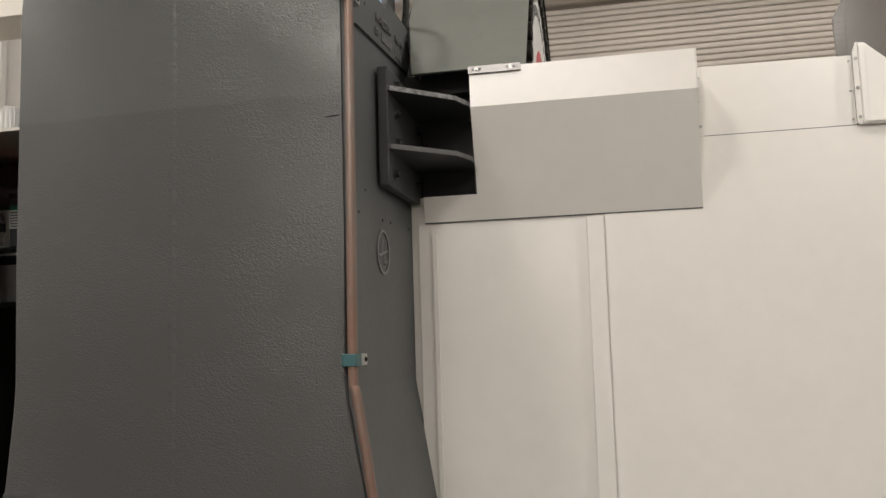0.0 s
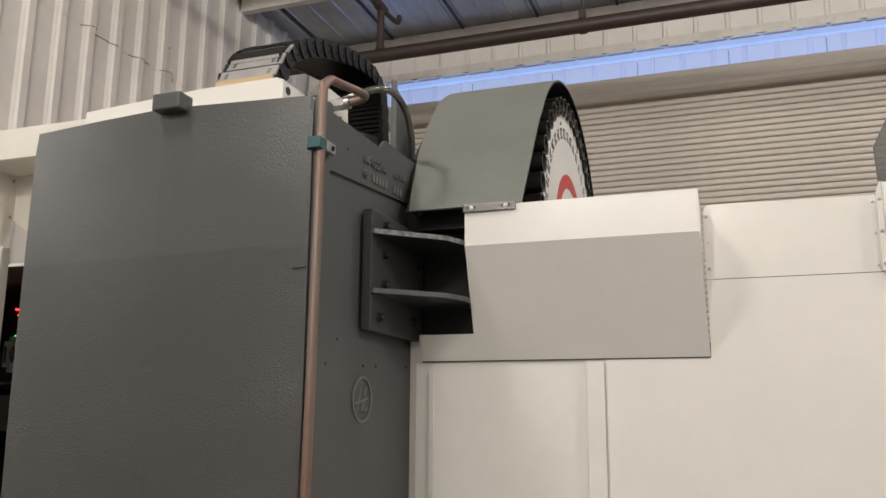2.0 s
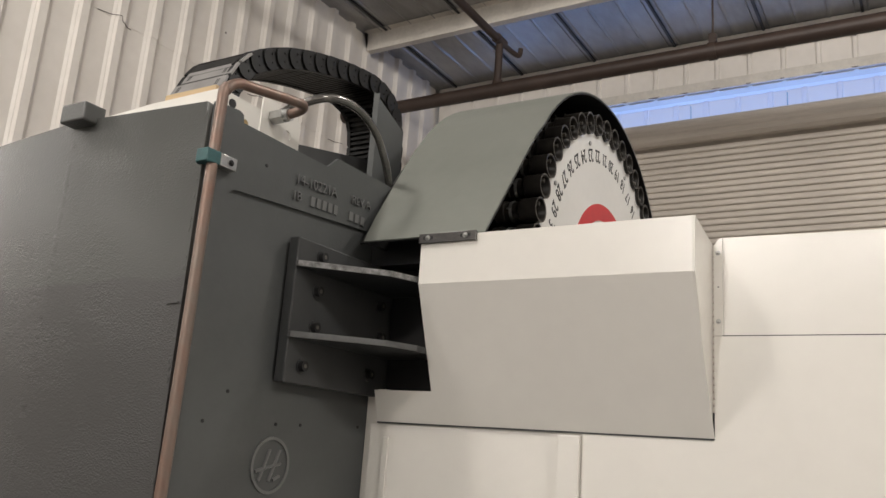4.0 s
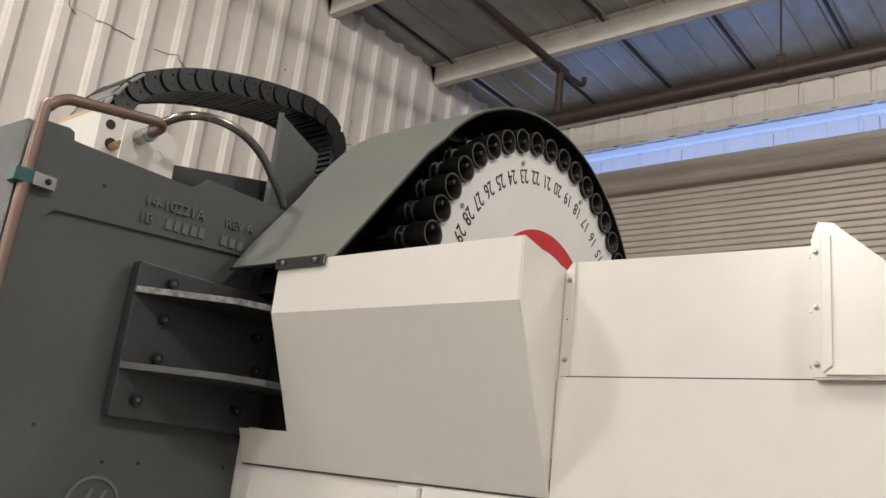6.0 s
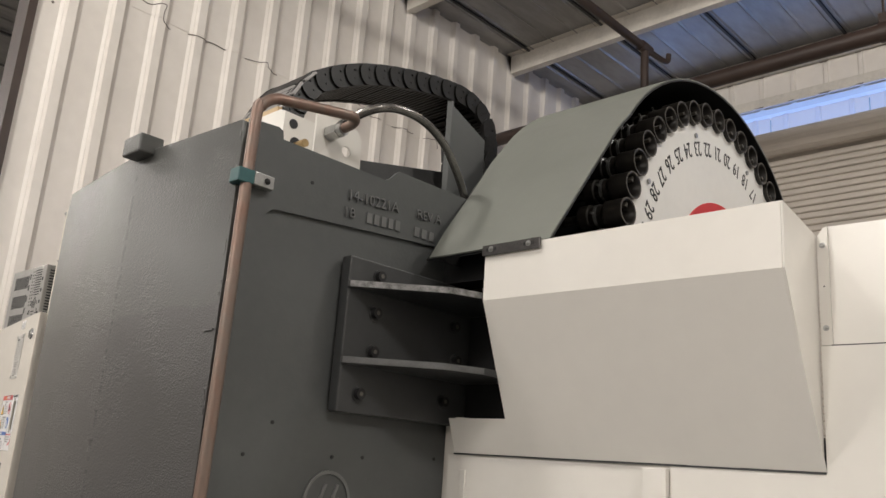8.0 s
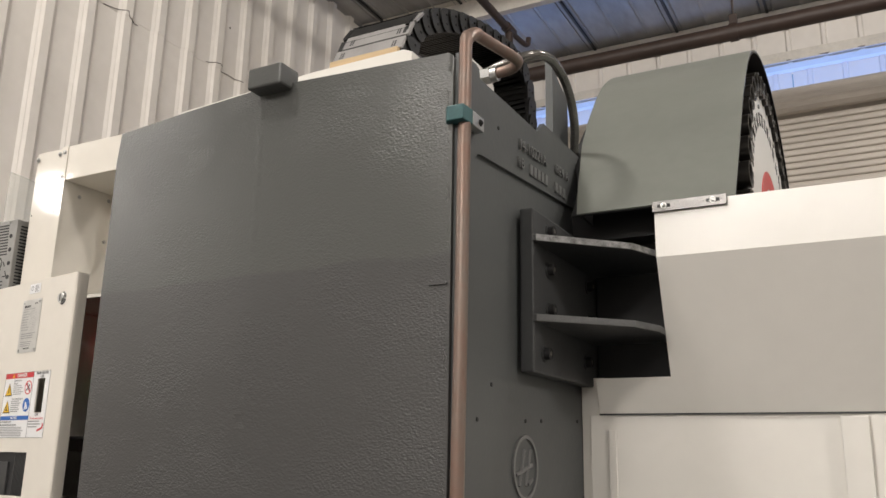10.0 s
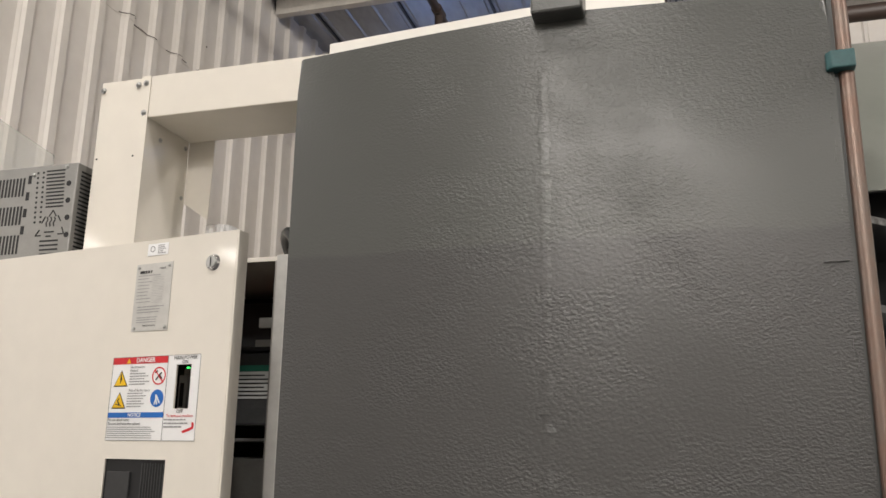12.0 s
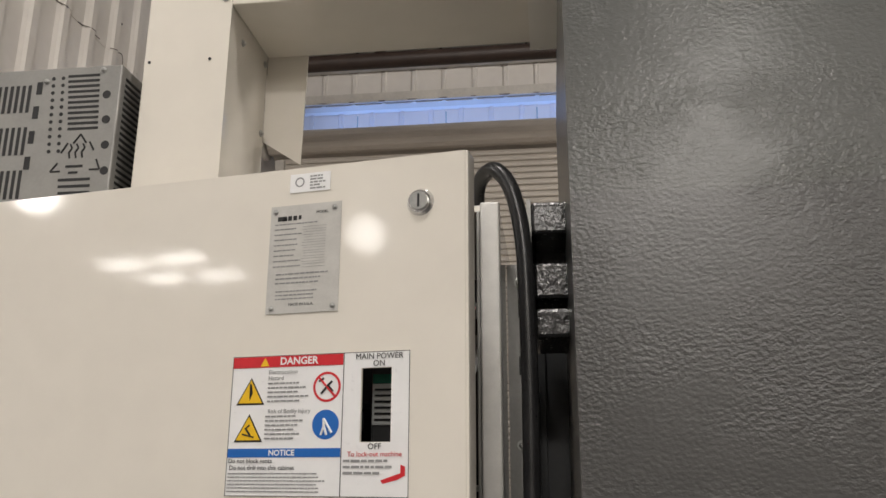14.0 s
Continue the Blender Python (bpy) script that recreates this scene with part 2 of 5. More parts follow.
def tube(points, r, seg=12, bm=None):
    bm = bm or bmesh.new()
    rings, up = [], None
    for i, p in enumerate(points):
        d = (points[min(i + 1, len(points) - 1)] - points[max(i - 1, 0)]).normalized()
        if up is None:
            up = d.orthogonal().normalized()
        up = (up - d * up.dot(d)).normalized()
        side = d.cross(up)
        rings.append([bm.verts.new(p + r * (math.cos(2 * math.pi * k / seg) * up + math.sin(2 * math.pi * k / seg) * side)) for k in range(seg)])
    for a, b in zip(rings, rings[1:]):
        for k in range(seg):
            bm.faces.new((a[k], a[(k + 1) % seg], b[(k + 1) % seg], b[k]))
    bm.faces.new(rings[0]), bm.faces.new(rings[-1][::-1])
    return bm


def ring(r0, r1, depth, seg=48, m=Matrix(), bm=None):
    """A flat ring round z, from radius r0 to r1."""
    bm = bm or bmesh.new()
    rows = []
    for k in range(seg):
        c, s = math.cos(2 * math.pi * k / seg), math.sin(2 * math.pi * k / seg)
        rows.append([bm.verts.new(m @ Vector((r * c, r * s, z))) for r, z in ((r0, 0), (r1, 0), (r1, depth), (r0, depth))])
    for k in range(seg):
        a, b = rows[k], rows[(k + 1) % seg]
        for j in range(4):
            bm.faces.new((a[j], b[j], b[(j + 1) % 4], a[(j + 1) % 4]))
    return bm


def screw_head(at, normal, r=0.005, h=0.003):
    """A domed screw head on a washer."""
    at, n = Vector(at), Vector(normal).normalized()
    bm = rod(at, at + n * h * 0.4, r * 1.5, 14)
    rod(at + n * h * 0.4, at + n * h, r, 12, bm=bm)
    rod(at + n * h, at + n * h * 1.5, r, 12, r2=r * 0.55, bm=bm)
    return bm


def words(text, size, m, depth=0.0004, bold=0.0):
    """Letters as a bmesh, centred on the pose m (x along the line, z out of the surface)."""
    cu = bpy.data.curves.new("letters", "FONT")
    cu.body, cu.size, cu.extrude, cu.align_x, cu.align_y, cu.resolution_u = text, size, depth, "CENTER", "CENTER", 3
    cu.offset = bold * size
    ob = new("letters", cu)
    me = bpy.data.meshes.new_from_object(ob.evaluated_get(bpy.context.evaluated_depsgraph_get()))
    bm = bmesh.new()
    bm.from_mesh(me)
    bm.transform(m)
    bpy.data.objects.remove(ob)
    bpy.data.curves.remove(cu)
    bpy.data.meshes.remove(me)
    return bm


def plate_with_hole(outline, centre, r, x0, x1, seg=24):
    """A flat plate in y and z with one round hole, from x0 to x1."""
    bm = bmesh.new()
    rings = []
    for pts in (outline, [(centre[0] + r * math.cos(2 * math.pi * k / seg), centre[1] + r * math.sin(2 * math.pi * k / seg)) for k in range(seg)]):
        vs = [bm.verts.new((x0, y, z)) for y, z in pts]
        rings += [bm.edges.new((a, b)) for a, b in zip(vs, vs[1:] + vs[:1])]
    bmesh.ops.triangle_fill(bm, use_beauty=True, use_dissolve=False, edges=rings)
    made = bmesh.ops.extrude_face_region(bm, geom=list(bm.faces))
    for v in made["geom"]:
        if isinstance(v, bmesh.types.BMVert):
            v.co.x = x1
    return bm


# ---- the hall ----
WX, WY, ROOF = -4.33, 8.40, 5.92
EAST, SOUTH, FAR_WEST, WALL_END, WALL_STOP = 9.0, -14.0, -17.0, 2.372, 8.28

part("floor", box(FAR_WEST, EAST, SOUTH, WY + 0.2, -0.15, 0.0), FLOOR, None)
tagged(bpy.data.objects["floor"], "grey concrete workshop floor", "floor", kind="structure")


def ribbed(start, stop, first, pitch, height=0.03, base=0.10, top=0.05):
    """Outline of a ribbed sheet: (along, out) pairs."""
    pts, c = [(start, 0.0)], first
    while c < stop - base:
        if c > start + base:
            pts += [(c - base / 2, 0), (c - base * 0.36, height * 0.42), (c - base * 0.34, height * 0.36), (c - base * 0.31, height * 0.44), (c - top / 2, height),
                    (c + top / 2, height), (c + base * 0.36, height * 0.36), (c + base / 2, 0)]
        c += pitch
    return pts + [(stop, 0.0)]


def sheet_wall(name, outline, to_xyz, z0, z1, back, mat, label):
    poly = [to_xyz(a, o) for a, o in outline]
    poly += [to_xyz(outline[-1][0], back), to_xyz(outline[0][0], back)]
    ob = part(name, prism(poly, "z", z0, z1), mat, None)
    return tagged(ob, label, "wall", kind="structure")


west = ribbed(WALL_END, WALL_STOP, 2.573, 0.2885, 0.034, 0.134, 0.058)
sheet_wall("wall_west", west, lambda a, o: (WX + o, a), 0.0, 4.60, -0.12, WALL, "white painted ribbed metal wall sheet")
sheet_wall("wall_west_upper", west, lambda a, o: (WX + o + 0.004, a), 4.60, ROOF, -0.12, WALL, "white painted ribbed metal wall sheet lapped over the lower one")
part("wall_edge_trim", box(WX - 0.16, WX + 0.035, WALL_END - 0.05, WALL_END - 0.002, 0, ROOF), BROWN_PIPE, None)
tagged(bpy.data.objects["wall_edge_trim"], "brown painted steel edge of the ribbed wall", "trim", kind="structure")

tagged(part("wall_west_bay", box(WX - 0.14, WX - 0.04, WALL_STOP - 0.05, WY + 0.1, 0, ROOF), WALL, None), "flat painted wall bay in the corner", "wall", kind="structure")
for z in (4.305, 5.37):
    tagged(part("wall_girt", box(WX + 0.01, -4.04, WY - 0.06, WY - 0.003, z, z + 0.08, 0.004), PURLIN, None), "painted steel girt across the corner bay", "girt", kind="structure")
# the split, jogging lap line where the upper sheet ends: each run is (along, height) pairs
for run in (((2.44, 4.66), (2.50, 4.645)), ((2.97, 4.69), (3.05, 4.672), (3.13, 4.70), (3.165, 4.70), (3.155, 4.64), (3.165, 4.575), (3.23, 4.56)), ((3.36, 4.585), (3.47, 4.588), (3.56, 4.60), (3.665, 4.592)),
            ((3.83, 4.60), (3.90, 4.61), (4.01, 4.63)), ((4.01, 4.628), (4.03, 4.588), (4.12, 4.583)), ((4.78, 4.612), (4.85, 4.63), (4.955, 4.652)), ((4.945, 4.60), (5.04, 4.605), (5.165, 4.595)),
            ((5.33, 4.597), (5.46, 4.615), (5.59, 4.62)), ((5.70, 4.61), (5.80, 4.64), (5.885, 4.66), (5.91, 4.585)), ((6.44, 4.60), (6.62, 4.61)), ((6.86, 4.60), (7.05, 4.63))):
    pts = []
    for p in smooth_path([(0.0, *q) for q in run], 6):
        near = abs((p.y - 2.573 + 0.14425) % 0.2885 - 0.14425)
        out = 0.038 if near < 0.029 else 0.006 + 0.032 * max(0.0, 0.067 - near) / 0.038
        pts.append(Vector((WX + out, p.y, p.z)))
    tagged(part("sheet_lap_seam", tube(pts, 0.0034, 5), DULL_BROWN, None), "dark split lap seam across the ribbed wall", "trim", kind="structure")
rnd = random.Random(5)
for k in range(26):
    y, z = rnd.uniform(2.45, 5.9), rnd.uniform(2.7, 5.2)
    near = abs((y - 2.573 + 0.14425) % 0.2885 - 0.14425)
    if near > 0.08:
        off = 0.004 if z > 4.6 else 0.0
        tagged(part("wall_fastener", screw_head((WX + off, y, z), (1, 0, 0), 0.006, 0.004), DULL_BROWN, None), "small rusty fastener in the ribbed wall", "fastener", "wall fasteners", "structure")

# north wall: ribbed sheet above the roller door with a daylight strip in it
north = ribbed(WX, EAST, -3.864, 0.307, 0.022, 0.06, 0.03)
STRIP0, STRIP2 = 5.05, 5.385
sheet_wall("wall_north_upper", north, lambda a, o: (a, WY - o), STRIP2, ROOF, -0.12, WALL, "beige painted ribbed metal wall above the daylight strip")
DOOR_X0, DOOR_X1, DOOR_TOP = -3.89, 2.36, 4.70
for nm, a, b, z0, z1 in (("wall_north_head", WX, EAST, DOOR_TOP - 0.02, STRIP0), ("wall_north_side", DOOR_X1 + 0.1, EAST, 0, DOOR_TOP - 0.02), ("wall_north_corner", WX - 0.03, DOOR_X0 - 0.02, 0, DOOR_TOP - 0.02)):
    sheet_wall(nm, [(a, 0), (b, 0)], lambda p, o: (p, WY - o), z0, z1, -0.12, WALL, "beige painted wall beside the roller door")
strip = thing("window_1", (0, WY, STRIP0), "blue daylight strip window of ribbed translucent sheet", "window", kind="structure")
SX0, DEEP = -3.886, 0.20
for k in range(14):
    a = SX0 if k == 0 else -3.25 + (k - 1) * 0.921
    b = min(-3.25 + k * 0.921 - 0.012, EAST)
    panel = ribbed(a, b, a + 0.15, 0.307, 0.02, 0.06, 0.035)
    poly = [(p, WY + DEEP - o) for p, o in panel] + [(b, WY + DEEP + 0.004), (a, WY + DEEP + 0.004)]
    part("light_panel", prism(poly, "z", STRIP0 - 0.1, STRIP2 + 0.02), LIGHT_PANEL, strip)
part("head_soffit", box(SX0 - 0.05, EAST, WY + 0.122, WY + DEEP + 0.05, STRIP2 + 0.001, STRIP2 + 0.05), STICKER, strip, "white painted head of the opening")
part("jamb", box(SX0 - 0.06, SX0 - 0.005, WY + 0.001, WY + DEEP + 0.05, STRIP0, STRIP2), STICKER, strip)
part("jamb_cover", box(WX + 0.001, SX0 - 0.062, WY + 0.002, WY + 0.12, STRIP0, STRIP2), WALL, strip)
part("girt", box(WX + 0.03, EAST, WY - 0.055, WY - 0.026, STRIP2 + 0.004, STRIP2 + 0.105, 0.003), PURLIN, strip)
# added lamp behind the panels, stands in for daylight outside
area_lamp(2.6, WY + 0.60, 5.25, 12.6, 0.40, 30, (0.72, 0.745, 0.85), (2.6, WY, 5.2))
# added blue lamp on the sill, lights the head soffit from below
area_lamp(2.6, WY + 0.09, STRIP0 + 0.01, 12.6, 0.10, 26, (0.24, 0.44, 1.0), (2.6, WY + 0.02, 6.0))

for nm, b in (("wall_east", (EAST, EAST + 0.2, SOUTH, WY + 0.2)), ("wall_south", (FAR_WEST, EAST, SOUTH - 0.2, SOUTH)),
              ("wall_far_west", (FAR_WEST - 0.2, FAR_WEST, SOUTH, WY + 0.2)), ("wall_north_annex", (FAR_WEST, WX - 0.13, WY, WY + 0.2))):
    tagged(part(nm, box(*b, 0, ROOF), WALL, None), "plain painted workshop wall", "wall", kind="structure")

tagged(part("eave_strut", box(WX + 0.05, EAST, WY - 0.10, WY - 0.028, 5.735, ROOF - 0.004, 0.003), PURLIN, None), "beige painted steel eave strut along the wall top", "strut", kind="structure")
# short dark dashes at each rib, below the eave strut and the girt
rnd = random.Random(31)
for k in range(40):
    x = WX + 0.15 + 0.307 * k
    if x < EAST - 0.3:
        for z in (5.733, 5.404):
            w = rnd.uniform(0.02, 0.06)
            y = WY - 0.058 if z < 5.5 else WY - 0.03
            tagged(part("ledge_dash", prism([(x - w, z - 0.002), (x + w, z - 0.002), (x + w * 0.5, z - rnd.uniform(0.008, 0.02)), (x - w * 0.6, z - rnd.uniform(0.006, 0.014))], "y", y, y + 0.0012), DULL_BROWN, None), "short dark dash below a ledge", "stain", "ledge stains", "structure")

# ceiling: foil-faced insulation between purlins, with dark seams
bm = box(FAR_WEST, EAST, SOUTH, WY + 0.2, ROOF, ROOF + 0.2)
tagged(part("ceiling", bm, FOIL, None), "silver foil-faced insulated roof between purlins", "ceiling", kind="structure")
bm = bmesh.new()
k = -18
while -2.35 + 0.853 * k < EAST:
    x = -2.35 + 0.853 * k
    if x > FAR_WEST:
        box(x - 0.012, x + 0.012, SOUTH, WY, ROOF - 0.02, ROOF - 0.002, bm=bm)
    k += 1
folds = bmesh.new()
k = -7
while -2.35 + 0.853 * k < EAST:
    x = -2.35 + 0.853 * k
    for off, w, h in ((0.05, 0.012, 0.016), (0.30, 0.02, 0.010), (0.58, 0.02, 0.012), (-0.06, 0.010, 0.012)):
        prism([(x + off - w, ROOF - 0.0005), (x + off, ROOF - h), (x + off + w, ROOF - 0.0005)], "y", 1.0, WY, bm=folds)
    k += 1
tagged(part("ceiling_folds", folds, FOIL, None), "silver folds in the foil-faced roof insulation", "trim", kind="structure")
tagged(part("ceiling_seams", bm, FOIL_SEAM, None), "dark seams between strips of roof insulation", "trim", kind="structure")


def purlin(y):
    z0, z1 = 5.72, ROOF - 0.004
    poly = [(y, z0), (y + 0.075, z0), (y + 0.075, z0 + 0.02), (y + 0.072, z0 + 0.02), (y + 0.072, z0 + 0.004), (y + 0.004, z0 + 0.004),
            (y + 0.004, z1 - 0.004), (y - 0.07, z1 - 0.004), (y - 0.07, z1), (y, z1)]
    x0 = WX + 0.042 if y > WALL_END else FAR_WEST
    ob = part("purlin", prism(poly, "x", x0, EAST), PURLIN, None)
    tagged(ob, "beige painted steel roof purlin", "purlin", "roof purlins", "structure")


for k in range(14):
    purlin(6.85 - 1.5 * k)

# ---- roller door ----
roller = thing("roller_door", ((DOOR_X0 + DOOR_X1) / 2, 8.25, 0), "closed beige slatted steel roller door with dirty joints", "roller door")
part("drum", rod((DOOR_X0 - 0.06, 7.98, 4.825), (DOOR_X1 + 0.02, 7.98, 4.825), 0.115, 13), SLAT, roller, "rolled curtain drum")
part("drum_wrap", prism([(7.91, 4.910), (7.95, 4.943), (8.07, 4.95), (8.15, 4.925), (8.15, 4.705), (8.08, 4.705), (8.04, 4.755), (7.92, 4.855)], "x", DOOR_X0 - 0.05, DOOR_X1 + 0.01, bevel=0.008), SLAT, roller)
for x in (DOOR_X0 - 0.10, DOOR_X1 + 0.03):
    cap = part("drum_end_cap", rod((x - 0.015, 7.98, 4.835), (x + 0.015, 7.98, 4.835), 0.165, 32), PURLIN, roller, "pale round drum end plate", smooth=True)
    part("axle", rod((x - 0.05, 7.98, 4.835), (x + 0.05, 7.98, 4.835), 0.03, 16), PURLIN, cap, smooth=True)
    part("side_guide", box(x + (0.09 if x < 0 else -0.12), x + (0.175 if x < 0 else -0.035), 8.01, 8.11, 0, 4.675, 0.004), PURLIN, roller)
part("curtain_backing", box(DOOR_X0, DOOR_X1, 8.082, 8.09, 0, 4.755), SLAT_DARK, roller)

# ---- sprinkler pipes ----
pipes = thing("sprinkler_pipe", (0, 6.6, 4.88), "brown painted sprinkler pipe hung below the roof", "pipe")
part("main_pipe", rod((WX + 0.04, 6.6, 4.885), (EAST, 6.6, 4.885), 0.062, 24), BROWN_PIPE, pipes, smooth=True)
part("riser", rod((-2.60, 6.6, 4.94), (-2.60, 6.6, 5.35), 0.034, 16), BROWN_PIPE, pipes, smooth=True)
part("riser_outlet", rod((-2.60, 6.6, 4.93), (-2.60, 6.6, 4.975), 0.05, 16, r2=0.042), BROWN_PIPE, pipes, smooth=True)
part("branch_pipe", rod((-2.60, 6.66, 5.36), (-2.66, -4.0, 5.36), 0.036, 16), BROWN_PIPE, pipes, smooth=True)
part("tee", rod((-2.60, 6.53, 5.36), (-2.60, 6.67, 5.36), 0.046, 16), BROWN_PIPE, pipes, smooth=True)
part("branch_tail", tube(smooth_path([(-2.60, 6.65, 5.36), (-2.585, 6.78, 5.352), (-2.565, 6.88, 5.345), (-2.55, 6.91, 5.36), (-2.545, 6.915, 5.42)]), 0.024), BROWN_PIPE, pipes, smooth=True)
for x in (-0.74, 2.3, 5.3):
    part("pipe_hanger", ring(0.064, 0.071, 0.06, 28, pose(x - 0.03, 6.6, 4.885, 0, 90, 0)), BROWN_PIPE, pipes)
    part("hanger_clevis", box(x - 0.03, x + 0.03, 6.58, 6.62, 4.95, 5.03, 0.004), BROWN_PIPE, pipes)
    part("hanger_rod", rod((x, 6.6, 4.95), (x, 6.6, ROOF), 0.008, 8), BROWN_PIPE, pipes)

# ---- machine column ----
column = thing("machine_column", (-0.94, 1.96, 0), "dark grey painted cast iron machine column with rough side", "machine column")
FLARE = 0.165
bm = bmesh.new()


def plan(z):
    f = max(0.0, 1.39 - z)
    return [(-0.5395 + FLARE * f, 1.645), (-0.90, 1.642), (-0.945, 1.641), (-1.13, 1.654), (-1.342 - 0.10 * f, 1.672), (-1.342 - 0.10 * f, 2.275), (-0.5395 + FLARE * f, 2.275)]


levels = [0.0, 1.18, 1.36, 1.42, 1.7, 2.0, 2.30]
tops = [2.357, 2.371, 2.371, 2.368, 2.363, 2.363, 2.30]
rows = [[bm.verts.new((x, y, z)) for x, y in plan(z)] for z in levels]
rows.append([bm.verts.new((x, y, t)) for (x, y), t in zip(plan(2.36), tops)])
for a, b in zip(rows, rows[1:]):
    for k in range(7):
        bm.faces.new((a[k], a[(k + 1) % 7], b[(k + 1) % 7], b[k]))
bm.faces.new(rows[0][::-1]), bm.faces.new(rows[-1])
bmesh.ops.bevel(bm, geom=[e for e in bm.edges if abs(e.verts[0].co.z - e.verts[1].co.z) > 0.03 and abs(e.verts[0].co.y - 1.66) < 0.03
                          and min(abs(e.verts[0].co.x + 0.50), abs(e.verts[0].co.x + 1.37)) < 0.08], offset=0.010, segments=3, affect="EDGES", profile=0.5)
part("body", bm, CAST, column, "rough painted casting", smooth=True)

arc1 = [(1.733 - 0.03 * math.sin(a), 1.875 - 0.03 * math.cos(a)) for a in [math.pi / 12 * k for k in range(7)]]
arc2 = [(1.733 - 0.03 * math.cos(a), 2.177 + 0.03 * math.sin(a)) for a in [math.pi / 12 * k for k in range(7)]]
face = [(1.652, 1.39), (2.272, 1.39), (2.272, 1.845)] + arc1 + arc2 + [(2.272, 2.247), (2.272, 2.372), (2.02, 2.372), (2.0, 2.352), (1.985, 2.342),
        (1.725, 2.342), (1.722, 2.358), (1.712, 2.362), (1.652, 2.358)]
bm = prism(face, "x", -0.539, -0.530)
part("front_face", bm, CAST_FRONT, column, "smooth painted front with a shallow pocket")
bm = bmesh.new()
lo = [bm.verts.new(p) for p in ((-0.530, 1.652, 1.39), (-0.530, 2.272, 1.39), (-0.530 + FLARE * 1.39, 2.272, 0), (-0.530 + FLARE * 1.39, 1.652, 0))]
hi = [bm.verts.new(v.co + Vector((-0.009, 0, 0))) for v in lo]
bm.faces.new(lo), bm.faces.new(hi[::-1])
for k in range(4):
    bm.faces.new((lo[k], hi[k], hi[(k + 1) % 4], lo[(k + 1) % 4]))
part("lower_front_face", bm, CAST_FRONT, column)
part("pocket_floor", box(-0.5385, -0.5365, 1.70, 2.27, 1.84, 2.25), CAST_FRONT, column)
rnd = random.Random(9)
bm = bmesh.new()
last_row = None
for k in range(150):
    z = 1.15 + 0.008 * k
    w, c = rnd.uniform(0.012, 0.018), -0.932 + rnd.uniform(-0.001, 0.001)
    h = rnd.uniform(-0.0009, 0.0002) * (1.0 if rnd.random() < 0.4 else 0.3)
    row = [bm.verts.new(p) for p in ((c - w, 1.6424, z), (c - w * 0.3, 1.6411 + h, z), (c + w * 0.4, 1.6411 + h * 0.8, z), (c + w, 1.6424, z))]
    if last_row and rnd.random() < 0.6:
        for a in range(3):
            bm.faces.new((last_row[a], last_row[a + 1], row[a + 1], row[a]))
    last_row = row
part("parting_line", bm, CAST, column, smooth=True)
rnd = random.Random(77)
bm = bmesh.new()
for k in range(46):
    z = 1.42 + 0.92 * rnd.random()
    h, w, y = rnd.uniform(0.003, 0.014), rnd.uniform(0.0012, 0.003), 1.6462 + rnd.uniform(-0.001, 0.0008)
    x = -0.5455 + rnd.uniform(-0.003, 0.002)
    prism([(x - w, z), (x + w * 0.3, z - h * 0.4), (x + w, z + h * 0.5), (x - w * 0.4, z + h)], "y", y - 0.0016, y + 0.003, bm=bm)
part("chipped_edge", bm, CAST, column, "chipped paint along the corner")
for x, z, w in ((-0.575, 1.972, 0.030),):
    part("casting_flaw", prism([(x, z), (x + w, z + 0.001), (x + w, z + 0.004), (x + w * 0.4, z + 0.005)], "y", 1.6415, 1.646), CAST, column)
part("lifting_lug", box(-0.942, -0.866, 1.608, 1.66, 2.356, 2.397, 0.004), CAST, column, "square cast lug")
for y, z in ((1.774, 1.832), (1.722, 1.775), (1.914, 1.781), (1.988, 1.784), (2.184, 1.792), (1.80, 2.28)):
    part("drilled_hole", rod((-0.531, y, z), (-0.5285, y, z), 0.0035, 10), BLACK, column)
XUP = Matrix(((0, 0, 1, 0), (1, 0, 0, 0), (0, 1, 0, 0), (0, 0, 0, 1)))   # letters on a face that looks along +x
em = Matrix.Translation((-0.5305, 1.910, 1.703)) @ XUP
part("cast_emblem_ring", ring(0.048, 0.054, 0.004, 48, em), CAST_MARK, column)
bm = bmesh.new()
for a, b in (((-0.028, -0.03), (-0.004, 0.03)), ((0.0, -0.03), (0.024, 0.03)), ((-0.04, -0.012), (0.03, 0.004)), ((0.012, -0.028), (0.03, -0.02))):
    rod(em @ Vector((*a, 0.001)), em @ Vector((*b, 0.001)), 0.0035, 8, bm=bm)
part("cast_emblem_strokes", bm, CAST_MARK, column)
TILTED = pose(0, 0, 0, 4, 0, 0)
for text, y, z, size in (("14-10221A", 1.955, 2.286, 0.031), ("REV A", 2.115, 2.296, 0.028), ("1B", 1.895, 2.246, 0.028)):
    part("cast_number", words(text, size, Matrix.Translation((-0.530, y, z)) @ TILTED @ XUP, 0.0045), CAST_MARK, column)
bm = bmesh.new()
for k in range(2, 7):
    y = 1.902 + 0.0195 * k
    box(-0.530, -0.5268, y, y + 0.013, 2.236 + 0.0012 * k, 2.257 + 0.0012 * k, bm=bm)
for k in range(3):
    y = 2.075 + 0.022 * k
    box(-0.530, -0.5268, y, y + 0.014, 2.245, 2.265, bm=bm)
part("cast_name_bars", bm, CAST_MARK, column)

# ---- carousel bracket ----
bracket = thing("carousel_bracket", (-0.51, 2.05, 1.862), "grey steel carousel bracket with two gusset ribs bolted to the column", "bracket")
part("base_plate", box(-0.529, -0.503, 1.891, 2.30, 1.862, 2.157, 0.003), BRACKET_PAINT, bracket)
